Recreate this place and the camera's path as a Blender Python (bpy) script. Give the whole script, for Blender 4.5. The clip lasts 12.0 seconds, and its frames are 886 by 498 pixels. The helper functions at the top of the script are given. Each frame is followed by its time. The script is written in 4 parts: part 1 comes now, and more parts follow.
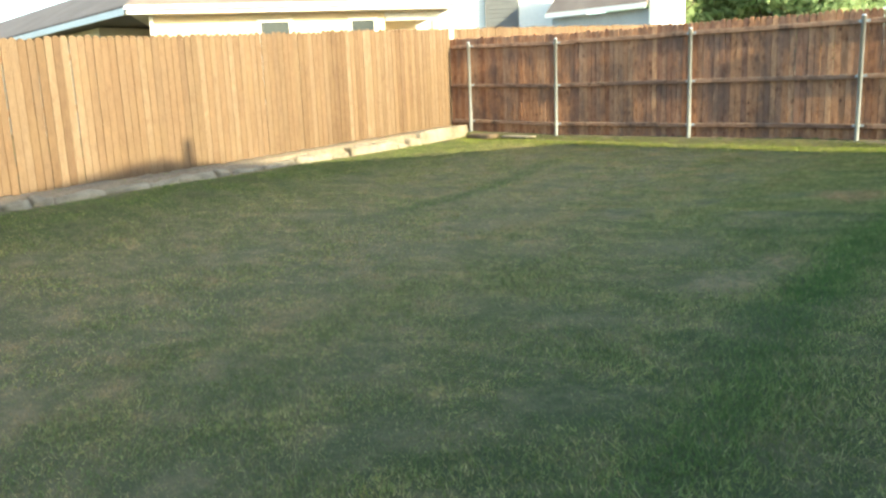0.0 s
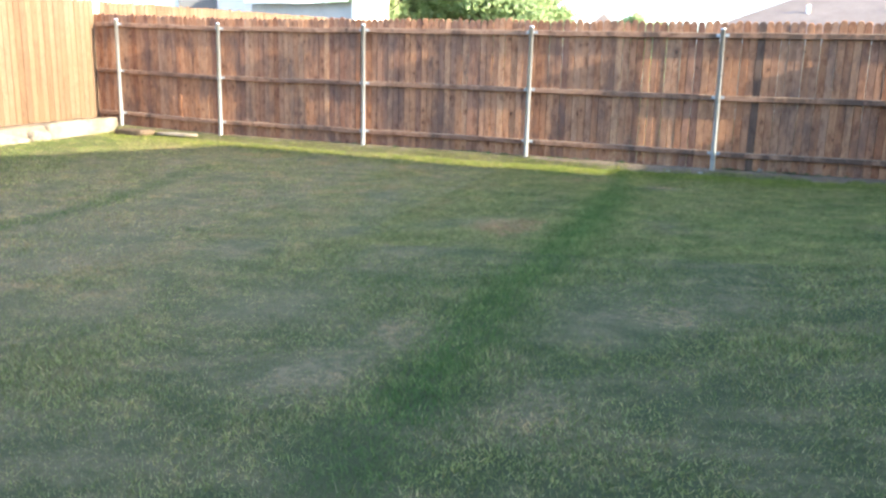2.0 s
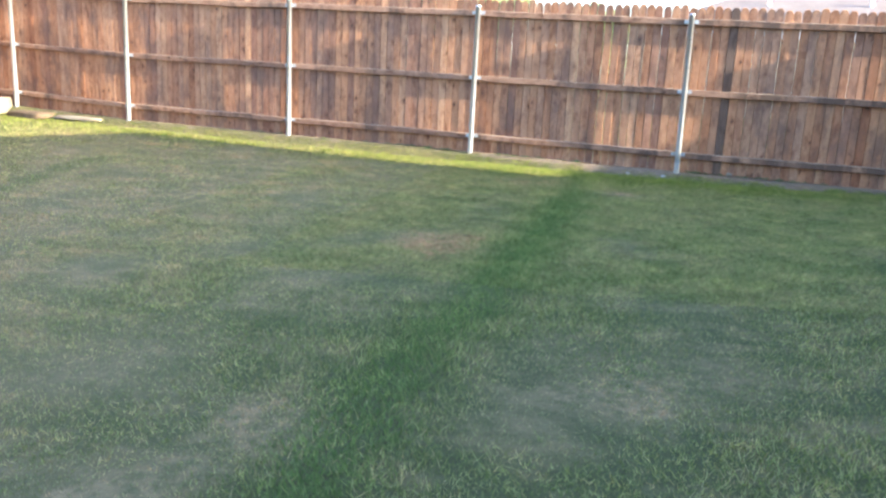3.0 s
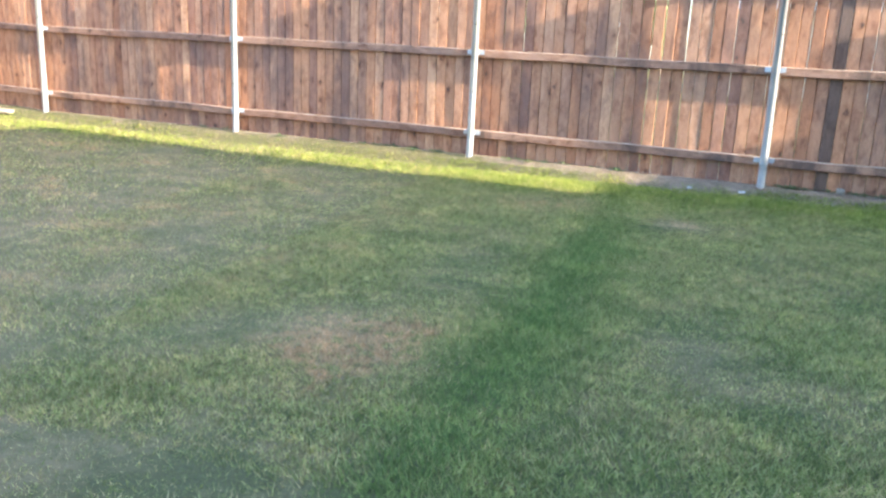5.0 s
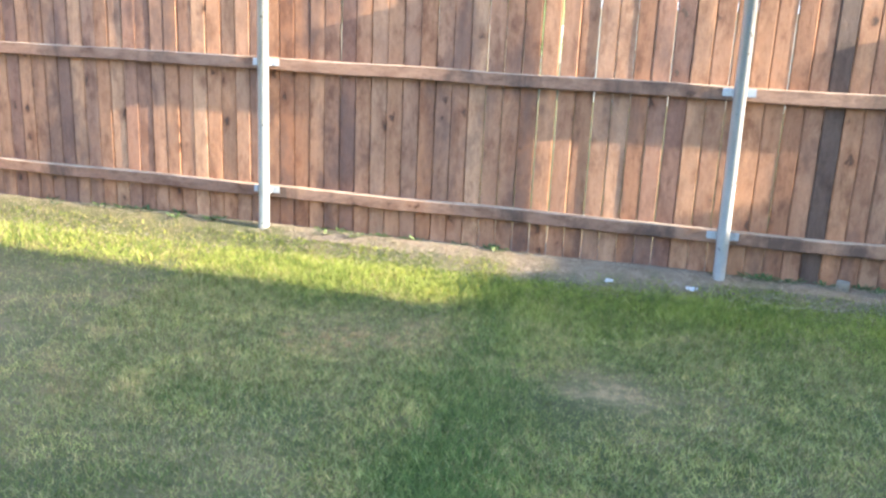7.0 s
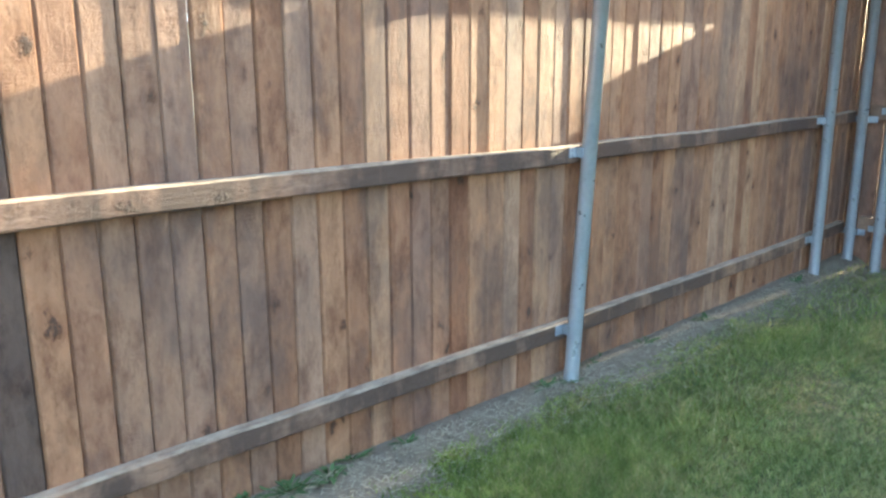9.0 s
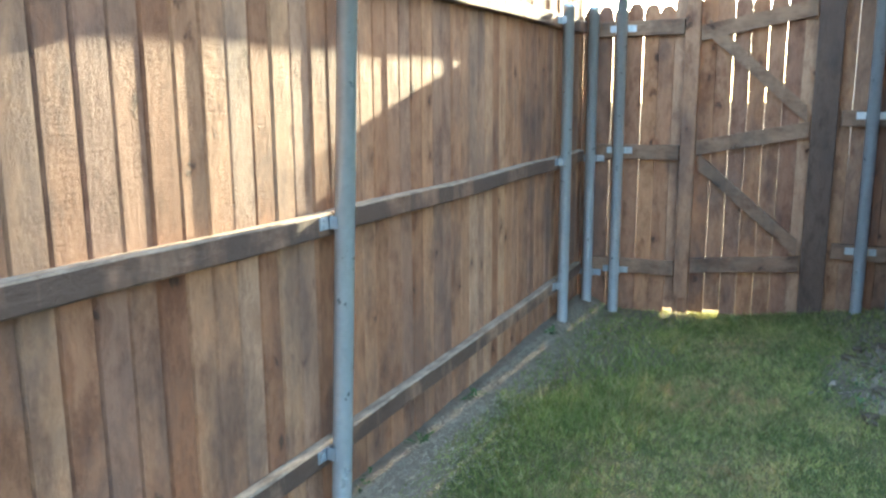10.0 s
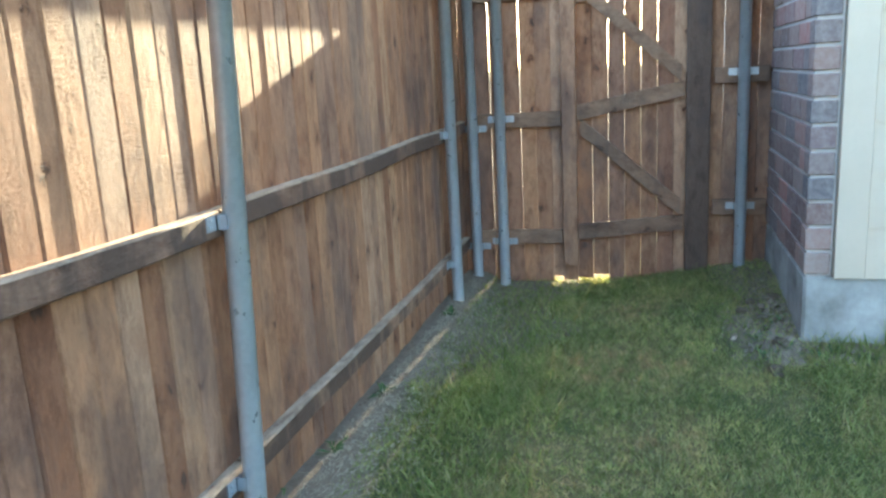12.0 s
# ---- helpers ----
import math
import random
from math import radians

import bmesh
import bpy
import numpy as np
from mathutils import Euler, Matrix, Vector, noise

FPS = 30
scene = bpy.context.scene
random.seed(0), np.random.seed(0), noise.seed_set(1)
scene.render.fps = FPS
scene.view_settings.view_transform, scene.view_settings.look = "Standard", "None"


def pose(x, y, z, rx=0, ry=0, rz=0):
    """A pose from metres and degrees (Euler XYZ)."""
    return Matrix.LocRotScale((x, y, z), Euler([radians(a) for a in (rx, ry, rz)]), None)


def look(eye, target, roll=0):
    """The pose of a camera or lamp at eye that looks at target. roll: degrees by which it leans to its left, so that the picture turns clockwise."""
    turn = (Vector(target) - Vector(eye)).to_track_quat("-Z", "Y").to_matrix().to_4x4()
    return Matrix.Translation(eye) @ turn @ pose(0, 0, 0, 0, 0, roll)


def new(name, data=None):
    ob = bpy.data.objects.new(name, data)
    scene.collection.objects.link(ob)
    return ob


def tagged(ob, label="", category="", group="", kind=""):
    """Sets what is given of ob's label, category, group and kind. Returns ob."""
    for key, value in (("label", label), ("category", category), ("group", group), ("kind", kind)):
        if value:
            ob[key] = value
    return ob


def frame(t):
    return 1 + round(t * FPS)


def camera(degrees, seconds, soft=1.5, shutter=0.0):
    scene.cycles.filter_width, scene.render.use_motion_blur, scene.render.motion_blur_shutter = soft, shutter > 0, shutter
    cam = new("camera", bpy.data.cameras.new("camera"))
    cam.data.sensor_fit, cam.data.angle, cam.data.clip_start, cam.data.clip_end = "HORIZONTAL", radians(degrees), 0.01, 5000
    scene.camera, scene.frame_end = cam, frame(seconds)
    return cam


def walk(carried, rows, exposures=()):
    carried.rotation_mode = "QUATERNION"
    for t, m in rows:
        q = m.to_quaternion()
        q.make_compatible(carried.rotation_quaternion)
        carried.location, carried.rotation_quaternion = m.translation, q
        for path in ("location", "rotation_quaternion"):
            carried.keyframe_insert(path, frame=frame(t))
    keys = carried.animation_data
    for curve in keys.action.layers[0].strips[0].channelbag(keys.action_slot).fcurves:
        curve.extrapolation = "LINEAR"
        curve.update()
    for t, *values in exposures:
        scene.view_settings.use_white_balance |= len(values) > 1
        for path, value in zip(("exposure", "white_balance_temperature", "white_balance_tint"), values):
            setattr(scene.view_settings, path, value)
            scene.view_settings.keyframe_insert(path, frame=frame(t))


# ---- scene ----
cam = camera(58.7, 12.0, 2.5)
PATH = [
    (0, (10.508, -12.369, 1.013), (9.211, -10.897, 0.622), -2.4),
    (0.5, (10.549, -12.099, 0.993), (9.719, -10.332, 0.564), -2.9),
    (1, (10.5, -11.659, 1.025), (9.622, -9.912, 0.601), -3.0),
    (1.5, (10.447, -11.121, 1.066), (9.716, -9.305, 0.656), -0.6),
    (2, (10.415, -10.533, 1.083), (9.71, -8.709, 0.665), 1.4),
    (2.5, (10.235, -9.959, 1.083), (9.477, -8.162, 0.639), 1.3),
    (3, (10.232, -9.288, 1.083), (9.635, -7.432, 0.636), 2.9),
    (3.2, (10.197, -9.044, 1.112), (9.572, -7.212, 0.607), 2.4),
    (4.8, (9.931, -6.926, 1.007), (9.204, -5.129, 0.514), 2.4),
    (5, (9.892, -6.646, 0.999), (9.19, -4.838, 0.51), 2.5),
    (5.5, (9.754, -6.042, 1.033), (8.925, -4.298, 0.513), 3.1),
    (6, (9.634, -5.358, 1.07), (9.073, -3.479, 0.675), 4.9),
    (6.5, (9.565, -4.695, 1.043), (9.059, -2.85, 0.46), 4.4),
    (7, (9.501, -4.001, 1.061), (9.057, -2.109, 0.588), 2.6),
    (7.5, (9.498, -3.396, 1.029), (9.295, -1.471, 0.526), 1.6),
    (7.7, (9.48, -3.128, 1.028), (9.523, -1.182, 0.568), 1.5),
    (9.3, (10.148, -1.61, 1.271), (11.61, -0.308, 0.86), -0.4),
    (9.5, (10.269, -1.474, 1.27), (11.794, -0.236, 0.898), -0.6),
    (10, (10.481, -1.251, 1.283), (12.263, -0.419, 0.918), -0.3),
    (10.5, (10.582, -1.108, 1.29), (12.468, -0.555, 0.919), -1.9),
    (11, (10.596, -1.084, 1.299), (12.475, -0.525, 0.901), -2.7),
    (11.5, (10.61, -1.06, 1.284), (12.492, -0.527, 0.867), -2.4),
    (12, (10.651, -1.053, 1.279), (12.535, -0.542, 0.844), -3.1),
]
SUN_STRENGTH, SKY_STRENGTH = 4.1, 0.15
EXPOSURES = ((0.0, 2.2, 6050, -3), (0.5, 2.76, 5650, 6), (1.5, 2.68, 5620, 11), (3.0, 2.99, 5550, 14), (5.0, 3.28, 5550, 15), (5.5, 3.38, 5520, 16), (6.0, 3.05, 5350, 16), (6.5, 3.2, 5550, 13), (7.5, 3.44, 5650, 14), (9.5, 3.5, 5750, 2), (10.5, 3.42, 5800, 2), (12.0, 3.40, 5800, 2))
PATH_POSES = [(t, look(eye, target, roll)) for t, eye, target, roll in PATH]
walk(cam, PATH_POSES, EXPOSURES)

# ---------------------------------------------------------------- light
SUN_WAY = Vector((1.0, -0.048, 0.288)).normalized()      # towards the sun
world = bpy.data.worlds.new("world")
scene.world = world
world.use_nodes = True
sky = world.node_tree.nodes.new("ShaderNodeTexSky")
sky.sky_type, sky.sun_disc = "NISHITA", False
sky.sun_elevation = math.asin(SUN_WAY.z)
sky.sun_rotation = math.atan2(SUN_WAY.x, SUN_WAY.y)
sky.air_density, sky.dust_density, sky.ozone_density = 1.0, 1.6, 1.0
world.node_tree.links.new(sky.outputs[0], world.node_tree.nodes["Background"].inputs[0])
world.node_tree.nodes["Background"].inputs[1].default_value = SKY_STRENGTH
sun_data = bpy.data.lights.new("sun", "SUN")
sun_data.energy, sun_data.angle, sun_data.color = SUN_STRENGTH, radians(0.5), (1.0, 0.80, 0.50)
sun = new("sun", sun_data)
sun.matrix_world = look(SUN_WAY * 40, (0, 0, 0))


# ---------------------------------------------------------------- materials
class Nodes:
    """A small wrapper that adds nodes to one material and links them."""

    def __init__(self, name, roughness=0.8, metallic=0.0, specular=0.3):
        self.m = bpy.data.materials.new(name)
        self.m.use_nodes = True
        self.t = self.m.node_tree
        self.bsdf = self.t.nodes["Principled BSDF"]
        self.bsdf.inputs["Roughness"].default_value = roughness
        self.bsdf.inputs["Metallic"].default_value = metallic
        self.bsdf.inputs["Specular IOR Level"].default_value = specular

    def put(self, socket, value):
        if isinstance(value, bpy.types.NodeSocket):
            self.t.links.new(value, socket)
        elif isinstance(value, tuple) and len(value) == 3 and len(socket.default_value) == 4:
            socket.default_value = (*value, 1)
        else:
            socket.default_value = value

    def node(self, kind, **inputs):
        n = self.t.nodes.new(kind)
        for key, value in inputs.items():
            self.put(n.inputs[key.replace("_", " ")], value)
        return n

    def math(self, op, a, b=0.0, c=0.0):
        n = self.t.nodes.new("ShaderNodeMath")
        n.operation = op
        for s, v in zip(n.inputs, (a, b, c)):
            self.put(s, v)
        return n.outputs[0]

    def vec(self, op, a, b=(0, 0, 0)):
        n = self.t.nodes.new("ShaderNodeVectorMath")
        n.operation = op
        self.put(n.inputs[0], a)
        self.put(n.inputs[1], b)
        return n.outputs["Value"] if op in ("LENGTH", "DISTANCE", "DOT_PRODUCT") else n.outputs["Vector"]

    def noise(self, vector, scale, detail=4.0, rough=0.6):
        return self.node("ShaderNodeTexNoise", Vector=vector, Scale=scale, Detail=detail, Roughness=rough).outputs["Fac"]

    def span(self, value, a, b, lo=0.0, hi=1.0):
        n = self.node("ShaderNodeMapRange", Value=value, From_Min=a, From_Max=b, To_Min=lo, To_Max=hi)
        return n.outputs["Result"]

    def mix(self, fac, a, b, blend="MIX"):
        n = self.t.nodes.new("ShaderNodeMix")
        n.data_type, n.blend_type = "RGBA", blend
        self.put(n.inputs[0], fac)
        self.put(n.inputs[6], a)
        self.put(n.inputs[7], b)
        return n.outputs[2]

    def ramp(self, fac, *stops):
        n = self.t.nodes.new("ShaderNodeValToRGB")
        self.put(n.inputs[0], fac)
        e = n.color_ramp.elements
        while len(e) < len(stops):
            e.new(0.5)
        for el, (pos, col) in zip(e, stops):
            el.position, el.color = pos, (*col, 1)
        return n.outputs[0]

    def position(self):
        return self.t.nodes.new("ShaderNodeNewGeometry").outputs["Position"]

    def xyz(self, vector):
        return self.node("ShaderNodeSeparateXYZ", Vector=vector).outputs

    def object_vector(self, stretch):
        """Object coordinates, shifted by a random step for each object, stretched."""
        co = self.t.nodes.new("ShaderNodeTexCoord").outputs["Object"]
        r = self.t.nodes.new("ShaderNodeObjectInfo").outputs["Random"]
        step = self.node("ShaderNodeCombineXYZ", X=self.math("MULTIPLY", r, 37.0), Y=self.math("MULTIPLY", r, 91.0), Z=self.math("MULTIPLY", r, 53.0)).outputs[0]
        return self.vec("MULTIPLY", self.vec("ADD", co, step), stretch), r, co

    def bump(self, height, strength=0.4, distance=0.004):
        n = self.node("ShaderNodeBump", Height=height, Strength=strength, Distance=distance)
        self.t.links.new(n.outputs[0], self.bsdf.inputs["Normal"])

    def done(self, colour):
        self.put(self.bsdf.inputs["Base Color"], colour)
        return self.m


def wood(name, tones, grain_dark, stain, stain_amount, knot_amount=1.0, roughness=0.75, along=2, low=0.5, knots=0.38, lit_top=None):
    """Sawn softwood: tone by board, grain along the board, knots and weather stains."""
    k = Nodes(name, roughness, 0.0, 0.25)
    stretch = [9.0, 9.0, 9.0]
    stretch[along] = 0.55
    v, r, co = k.object_vector(tuple(stretch))
    base = k.ramp(r, *[((i + 0.0) / max(1, len(tones) - 1), c) for i, c in enumerate(tones)])
    plain = k.vec("DIVIDE", v, tuple(stretch))
    knot_stretch = [9.0, 9.0, 9.0]
    knot_stretch[along] = 6.2
    kv = k.vec("MULTIPLY", plain, tuple(knot_stretch))
    vor = k.node("ShaderNodeTexVoronoi", Vector=k.vec("ADD", kv, k.vec("MULTIPLY", k.node("ShaderNodeTexNoise", Vector=kv, Scale=2.2, Detail=6.0, Roughness=0.7).outputs["Color"], (0.9, 0.9, 0.9))), Scale=1.0)
    away = vor.outputs["Distance"]
    chosen = k.span(k.xyz(vor.outputs["Color"])[0], knots, knots + 0.04, 0.0, knot_amount)
    # the grain bends round the knots
    bent = k.vec("ADD", v, k.node("ShaderNodeCombineXYZ", X=k.math("MULTIPLY", away, 0.8), Y=k.math("MULTIPLY", away, 0.8), Z=k.math("MULTIPLY", away, 0.4)).outputs[0])
    broad = k.noise(bent, 2.0, 3.0)
    fine = k.noise(bent, 9.0, 5.0, 0.7)
    col = k.mix(k.span(broad, 0.40, 0.8, 0.0, 0.6), base, k.mix(1.0, base, grain_dark, "MULTIPLY"))
    col = k.mix(k.span(fine, 0.46, 0.72, 0.0, 0.5), col, k.mix(1.0, col, (0.5, 0.44, 0.4), "MULTIPLY"))
    halo = k.math("MULTIPLY", k.span(k.math("MULTIPLY_ADD", fine, 0.35, away), 0.22, 0.62, 0.6, 0.0), chosen)
    col = k.mix(halo, col, k.mix(1.0, col, (0.55, 0.42, 0.36), "MULTIPLY"))
    knot = k.math("MULTIPLY", k.span(k.math("MULTIPLY_ADD", fine, 0.22, away), 0.19, 0.28, 0.85, 0.0), chosen)
    col = k.mix(knot, col, (0.075, 0.042, 0.028))
    # weather blotches of each board
    patch = k.noise(k.vec("MULTIPLY", plain, tuple(3.2 if i == along else 7.0 for i in range(3))), 1.6, 6.0, 0.7)
    col = k.mix(k.span(patch, 0.50, 0.64, 0.0, 0.60 * knot_amount), col, k.mix(1.0, col, (0.42, 0.35, 0.34), "MULTIPLY"))
    smear = k.noise(k.vec("MULTIPLY", plain, tuple(5.0 if i == along else 13.0 for i in range(3))), 2.1, 7.0, 0.75)
    col = k.mix(k.span(smear, 0.52, 0.66, 0.0, 0.42 * knot_amount), col, k.mix(1.0, col, (0.50, 0.42, 0.40), "MULTIPLY"))
    col = k.mix(k.span(patch, 0.46, 0.32, 0.0, 0.45), col, k.mix(1.0, col, (1.30, 1.22, 1.12), "MULTIPLY"))
    pos = k.position()
    blot = k.math("MULTIPLY", k.noise(k.vec("MULTIPLY", pos, (2.3, 2.3, 1.0)), 1.3, 5.0, 0.65), 1.0)
    if lit_top:
        blot = k.math("ADD", blot, k.span(k.xyz(pos)[0], 8.2, 11.2, -0.09, 0.05))
    col = k.mix(k.span(blot, low, low + 0.12, 0.0, stain_amount), col, stain)
    if lit_top:
        # sun and sky light on the rail tops, painted in: upward faces go paler
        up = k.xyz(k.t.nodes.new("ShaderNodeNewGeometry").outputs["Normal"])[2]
        col = k.mix(k.math("MULTIPLY", k.span(up, 0.3, 0.8), k.span(smear, 0.40, 0.60, 0.95, 0.35)), col, lit_top)
    saw = [14.0, 14.0, 14.0]
    saw[along] = 150.0
    marks = k.math("MULTIPLY", k.noise(k.vec("MULTIPLY", k.vec("DIVIDE", v, tuple(stretch)), tuple(saw)), 1.0, 2.0), k.span(patch, 0.45, 0.65, 0.0, 0.35))
    k.bump(k.math("ADD", marks, k.math("ADD", k.math("MULTIPLY", fine, 0.6), k.math("MULTIPLY_ADD", knot, 0.7, k.math("MULTIPLY", broad, 0.4)))), 1.0, 0.011)
    return k.done(col)


BROWN = wood("brown_fence_wood", [(0.278, 0.123, 0.063), (0.458, 0.235, 0.122), (0.278, 0.148, 0.094), (0.512, 0.291, 0.161), (0.316, 0.148, 0.076), (0.469, 0.238, 0.122), (0.256, 0.128, 0.081), (0.469, 0.274, 0.164), (0.349, 0.165, 0.086)],
             (0.50, 0.42, 0.38), (0.12, 0.076, 0.060), 0.6)
DARK = wood("dark_stained_wood", [(0.125, 0.08, 0.058), (0.155, 0.10, 0.07)], (0.7, 0.65, 0.6), (0.07, 0.05, 0.045), 0.5)
# the last colour is the painted sunlit tone of the rail tops
RAIL = wood("rail_wood", [(0.32, 0.18, 0.11), (0.40, 0.24, 0.15), (0.26, 0.145, 0.092)], (0.55, 0.47, 0.43), (0.075, 0.048, 0.036), 0.85, along=0, low=0.45, lit_top=(0.46, 0.355, 0.25))
RAIL_ACROSS = wood("gate_rail_wood", [(0.25, 0.15, 0.095), (0.30, 0.18, 0.11)], (0.6, 0.54, 0.5), (0.09, 0.065, 0.05), 0.6, along=1)
CEDAR = wood("cedar_fence_wood", [(0.120, 0.079, 0.046), (0.160, 0.112, 0.072), (0.096, 0.058, 0.033), (0.174, 0.125, 0.083), (0.130, 0.083, 0.049), (0.154, 0.102, 0.062), (0.106, 0.066, 0.037)],
             (0.68, 0.60, 0.52), (0.135, 0.09, 0.05), 0.45, 0.32)


def galvanised():
    k = Nodes("galvanised_steel", 0.4, 0.6, 0.5)
    pos = k.position()
    cell = k.xyz(k.node("ShaderNodeTexVoronoi", Vector=pos, Scale=70.0).outputs["Color"])[0]
    spangle = k.mix(cell, (0.35, 0.37, 0.39), (0.75, 0.77, 0.79))
    grey = k.noise(pos, 5.0, 4.0)
    col = k.ramp(grey, (0.3, (0.44, 0.47, 0.50)), (0.7, (0.58, 0.60, 0.63)))
    col = k.mix(0.12, col, spangle)
    k.put(k.bsdf.inputs["Roughness"], k.span(k.noise(pos, 23.0), 0.3, 0.7, 0.26, 0.44))
    return k.done(col)


STEEL = galvanised()

STRIPE = ((8.86, 0.0), (9.14, -2.2), (9.14, -7.0), (9.44, -10.0))
DRY = ((8.52, -4.03, 0.50, 1.15), (9.50, -1.38, 0.20, 1.0), (8.80, -1.15, 0.30, 0.8), (8.86, -7.0, 0.34, 0.95), (8.70, -7.6, 0.42, 0.85),
       (10.03, -6.1, 0.35, 0.55), (10.42, -6.1, 0.28, 0.6), (7.8, -6.7, 0.5, 0.4), (6.0, -6.2, 0.55, 0.45), (10.05, -2.6, 0.35, 0.5), (9.2, -1.9, 0.22, 0.4), (9.73, -7.79, 0.34, 0.85), (10.08, -6.36, 0.32, 0.9), (8.44, -1.15, 0.3, 0.75), (9.79, -3.78, 0.3, 0.4), (4.6, -3.5, 0.4, 0.5), (6.84, -7.0, 0.4, 0.4), (8.67, -8.44, 0.3, 0.4),
       (12.9, -0.75, 0.4, 0.75), (13.9, -0.9, 0.40, 0.75), (13.2, -1.05, 0.35, 0.7), (14.6, -1.0, 0.35, 0.8), (6.9, -4.6, 0.6, 0.35), (5.2, -5.0, 0.7, 0.35))


def lawn_fields(k):
    """How dry and how lush the lawn is at a place: shared by the soil and the blades."""
    pos = k.position()
    flat = k.vec("MULTIPLY", pos, (1, 1, 0))
    warp = k.vec("MULTIPLY", k.vec("SUBTRACT", k.node("ShaderNodeTexNoise", Vector=flat, Scale=2.6, Detail=6.0, Roughness=0.7).outputs["Color"], (0.5, 0.5, 0.5)), (0.85, 0.85, 0))
    spot = k.vec("ADD", flat, warp)
    dry = k.span(k.noise(k.vec("MULTIPLY", flat, (1.0, 1.5, 1)), 2.3, 7.0, 0.74), 0.45, 0.68, 0.0, 0.58)
    crumb = k.span(k.noise(flat, 13.0, 5.0, 0.7), 0.40, 0.58, 0.3, 1.0)
    for x, y, r, a in DRY:
        dry = k.math("MAXIMUM", dry, k.math("MULTIPLY", crumb, k.span(k.vec("DISTANCE", spot, (x, y, 0)), r * 0.35, r * 1.15, a, 0.0)))
    x, y, _ = k.xyz(spot)
    # lush bands where the ground lies lower: one straight up the lawn, an older one near the cedar fence
    frayed = k.vec("SUBTRACT", k.node("ShaderNodeTexNoise", Vector=flat, Scale=3.4, Detail=6.0, Roughness=0.72).outputs["Color"], (0.5, 0.5, 0.5))
    bx, by, _ = k.xyz(k.vec("ADD", flat, k.vec("MULTIPLY", frayed, (0.42, 0.42, 0))))
    mid = k.math("ADD", k.span(by, -2.2, 0.0, 9.14, 8.86), k.span(by, -7.0, -10.0, 0.0, 0.30))
    off = k.math("ABSOLUTE", k.math("SUBTRACT", bx, mid))
    lush = k.span(off, 0.05, 0.38, 0.85, 0.0)
    lush = k.math("MULTIPLY", lush, k.math("MULTIPLY", k.span(k.noise(flat, 1.1, 4.0), 0.36, 0.58, 0.68, 1.0), k.span(by, -2.3, -1.4, 1.0, 0.55)))
    broad = k.span(k.noise(k.vec("ADD", flat, (3.0, 1.0, 0.0)), 0.75, 6.0, 0.68), 0.50, 0.66, 0.0, 0.36)
    lush = k.math("MAXIMUM", lush, k.math("MULTIPLY", broad, k.span(bx, 5.0, 9.5, 0.4, 1.0)))
    old = k.span(k.math("ABSOLUTE", k.math("SUBTRACT", bx, k.span(by, -4.4, -2.4, 4.42, 3.9))), 0.04, 0.22, 0.5, 0.0)
    lush = k.math("MAXIMUM", lush, k.math("MULTIPLY", old, k.math("MULTIPLY", k.span(by, -7.5, -6.0), k.span(by, -1.6, -2.6))))
    # greener strip by the back fence, where blades also get a painted sunlit yellow
    edge = k.math("MULTIPLY", k.span(y, -1.0, -0.45, 0.0, 0.6), k.span(x, 10.6, 12.4, 1.0, 0.35))
    lush = k.math("MAXIMUM", lush, k.math("MAXIMUM", edge, k.span(x, 2.6, 1.0, 0.0, 0.6)))
    k.edge = edge
    worn = k.math("MULTIPLY", k.span(x, 9.0, 6.4, 0.0, 0.34), k.span(x, 1.2, 3.4))
    dry = k.math("ADD", dry, worn)
    return pos, spot, k.math("MULTIPLY", dry, k.math("SUBTRACT", 1.0, lush)), lush


def soil():
    k = Nodes("lawn_soil", 0.95, 0.0, 0.1)
    pos, spot, dry, lush = lawn_fields(k)
    x, y, _ = k.xyz(spot)
    fine = k.noise(pos, 55.0, 5.0, 0.7)
    thatch = k.mix(fine, (0.054, 0.066, 0.028), (0.155, 0.155, 0.068))
    col = k.mix(dry, thatch, k.mix(fine, (0.26, 0.190, 0.095), (0.45, 0.345, 0.19)))
    dirt = k.mix(k.noise(pos, 13.0, 8.0, 0.75), (0.110, 0.082, 0.056), (0.41, 0.325, 0.235))
    shift = k.span(x, 7.0, 9.2, 0.26, 0.0)
    strip = k.math("MULTIPLY", k.span(k.math("SUBTRACT", y, shift), -0.29, -0.09), k.span(y, 0.4, 1.0, 1.0, 0.0))
    bare = k.math("MULTIPLY", k.span(y, -1.30, -1.46), k.span(x, 13.78, 13.98))
    ledge = k.math("MULTIPLY", k.span(x, 0.56, 0.40), k.span(x, -0.3, -0.1))
    bare = k.math("MAXIMUM", bare, ledge)
    trodden = k.math("MULTIPLY", k.span(x, 13.6, 14.1, 0.0, 0.9), k.span(y, -0.80, -0.55))
    col = k.mix(k.math("MAXIMUM", trodden, k.math("MAXIMUM", strip, bare)), col, dirt)
    k.bump(k.math("ADD", fine, k.noise(pos, 9.0, 6.0, 0.7)), 1.0, 0.03)
    return k.done(col)


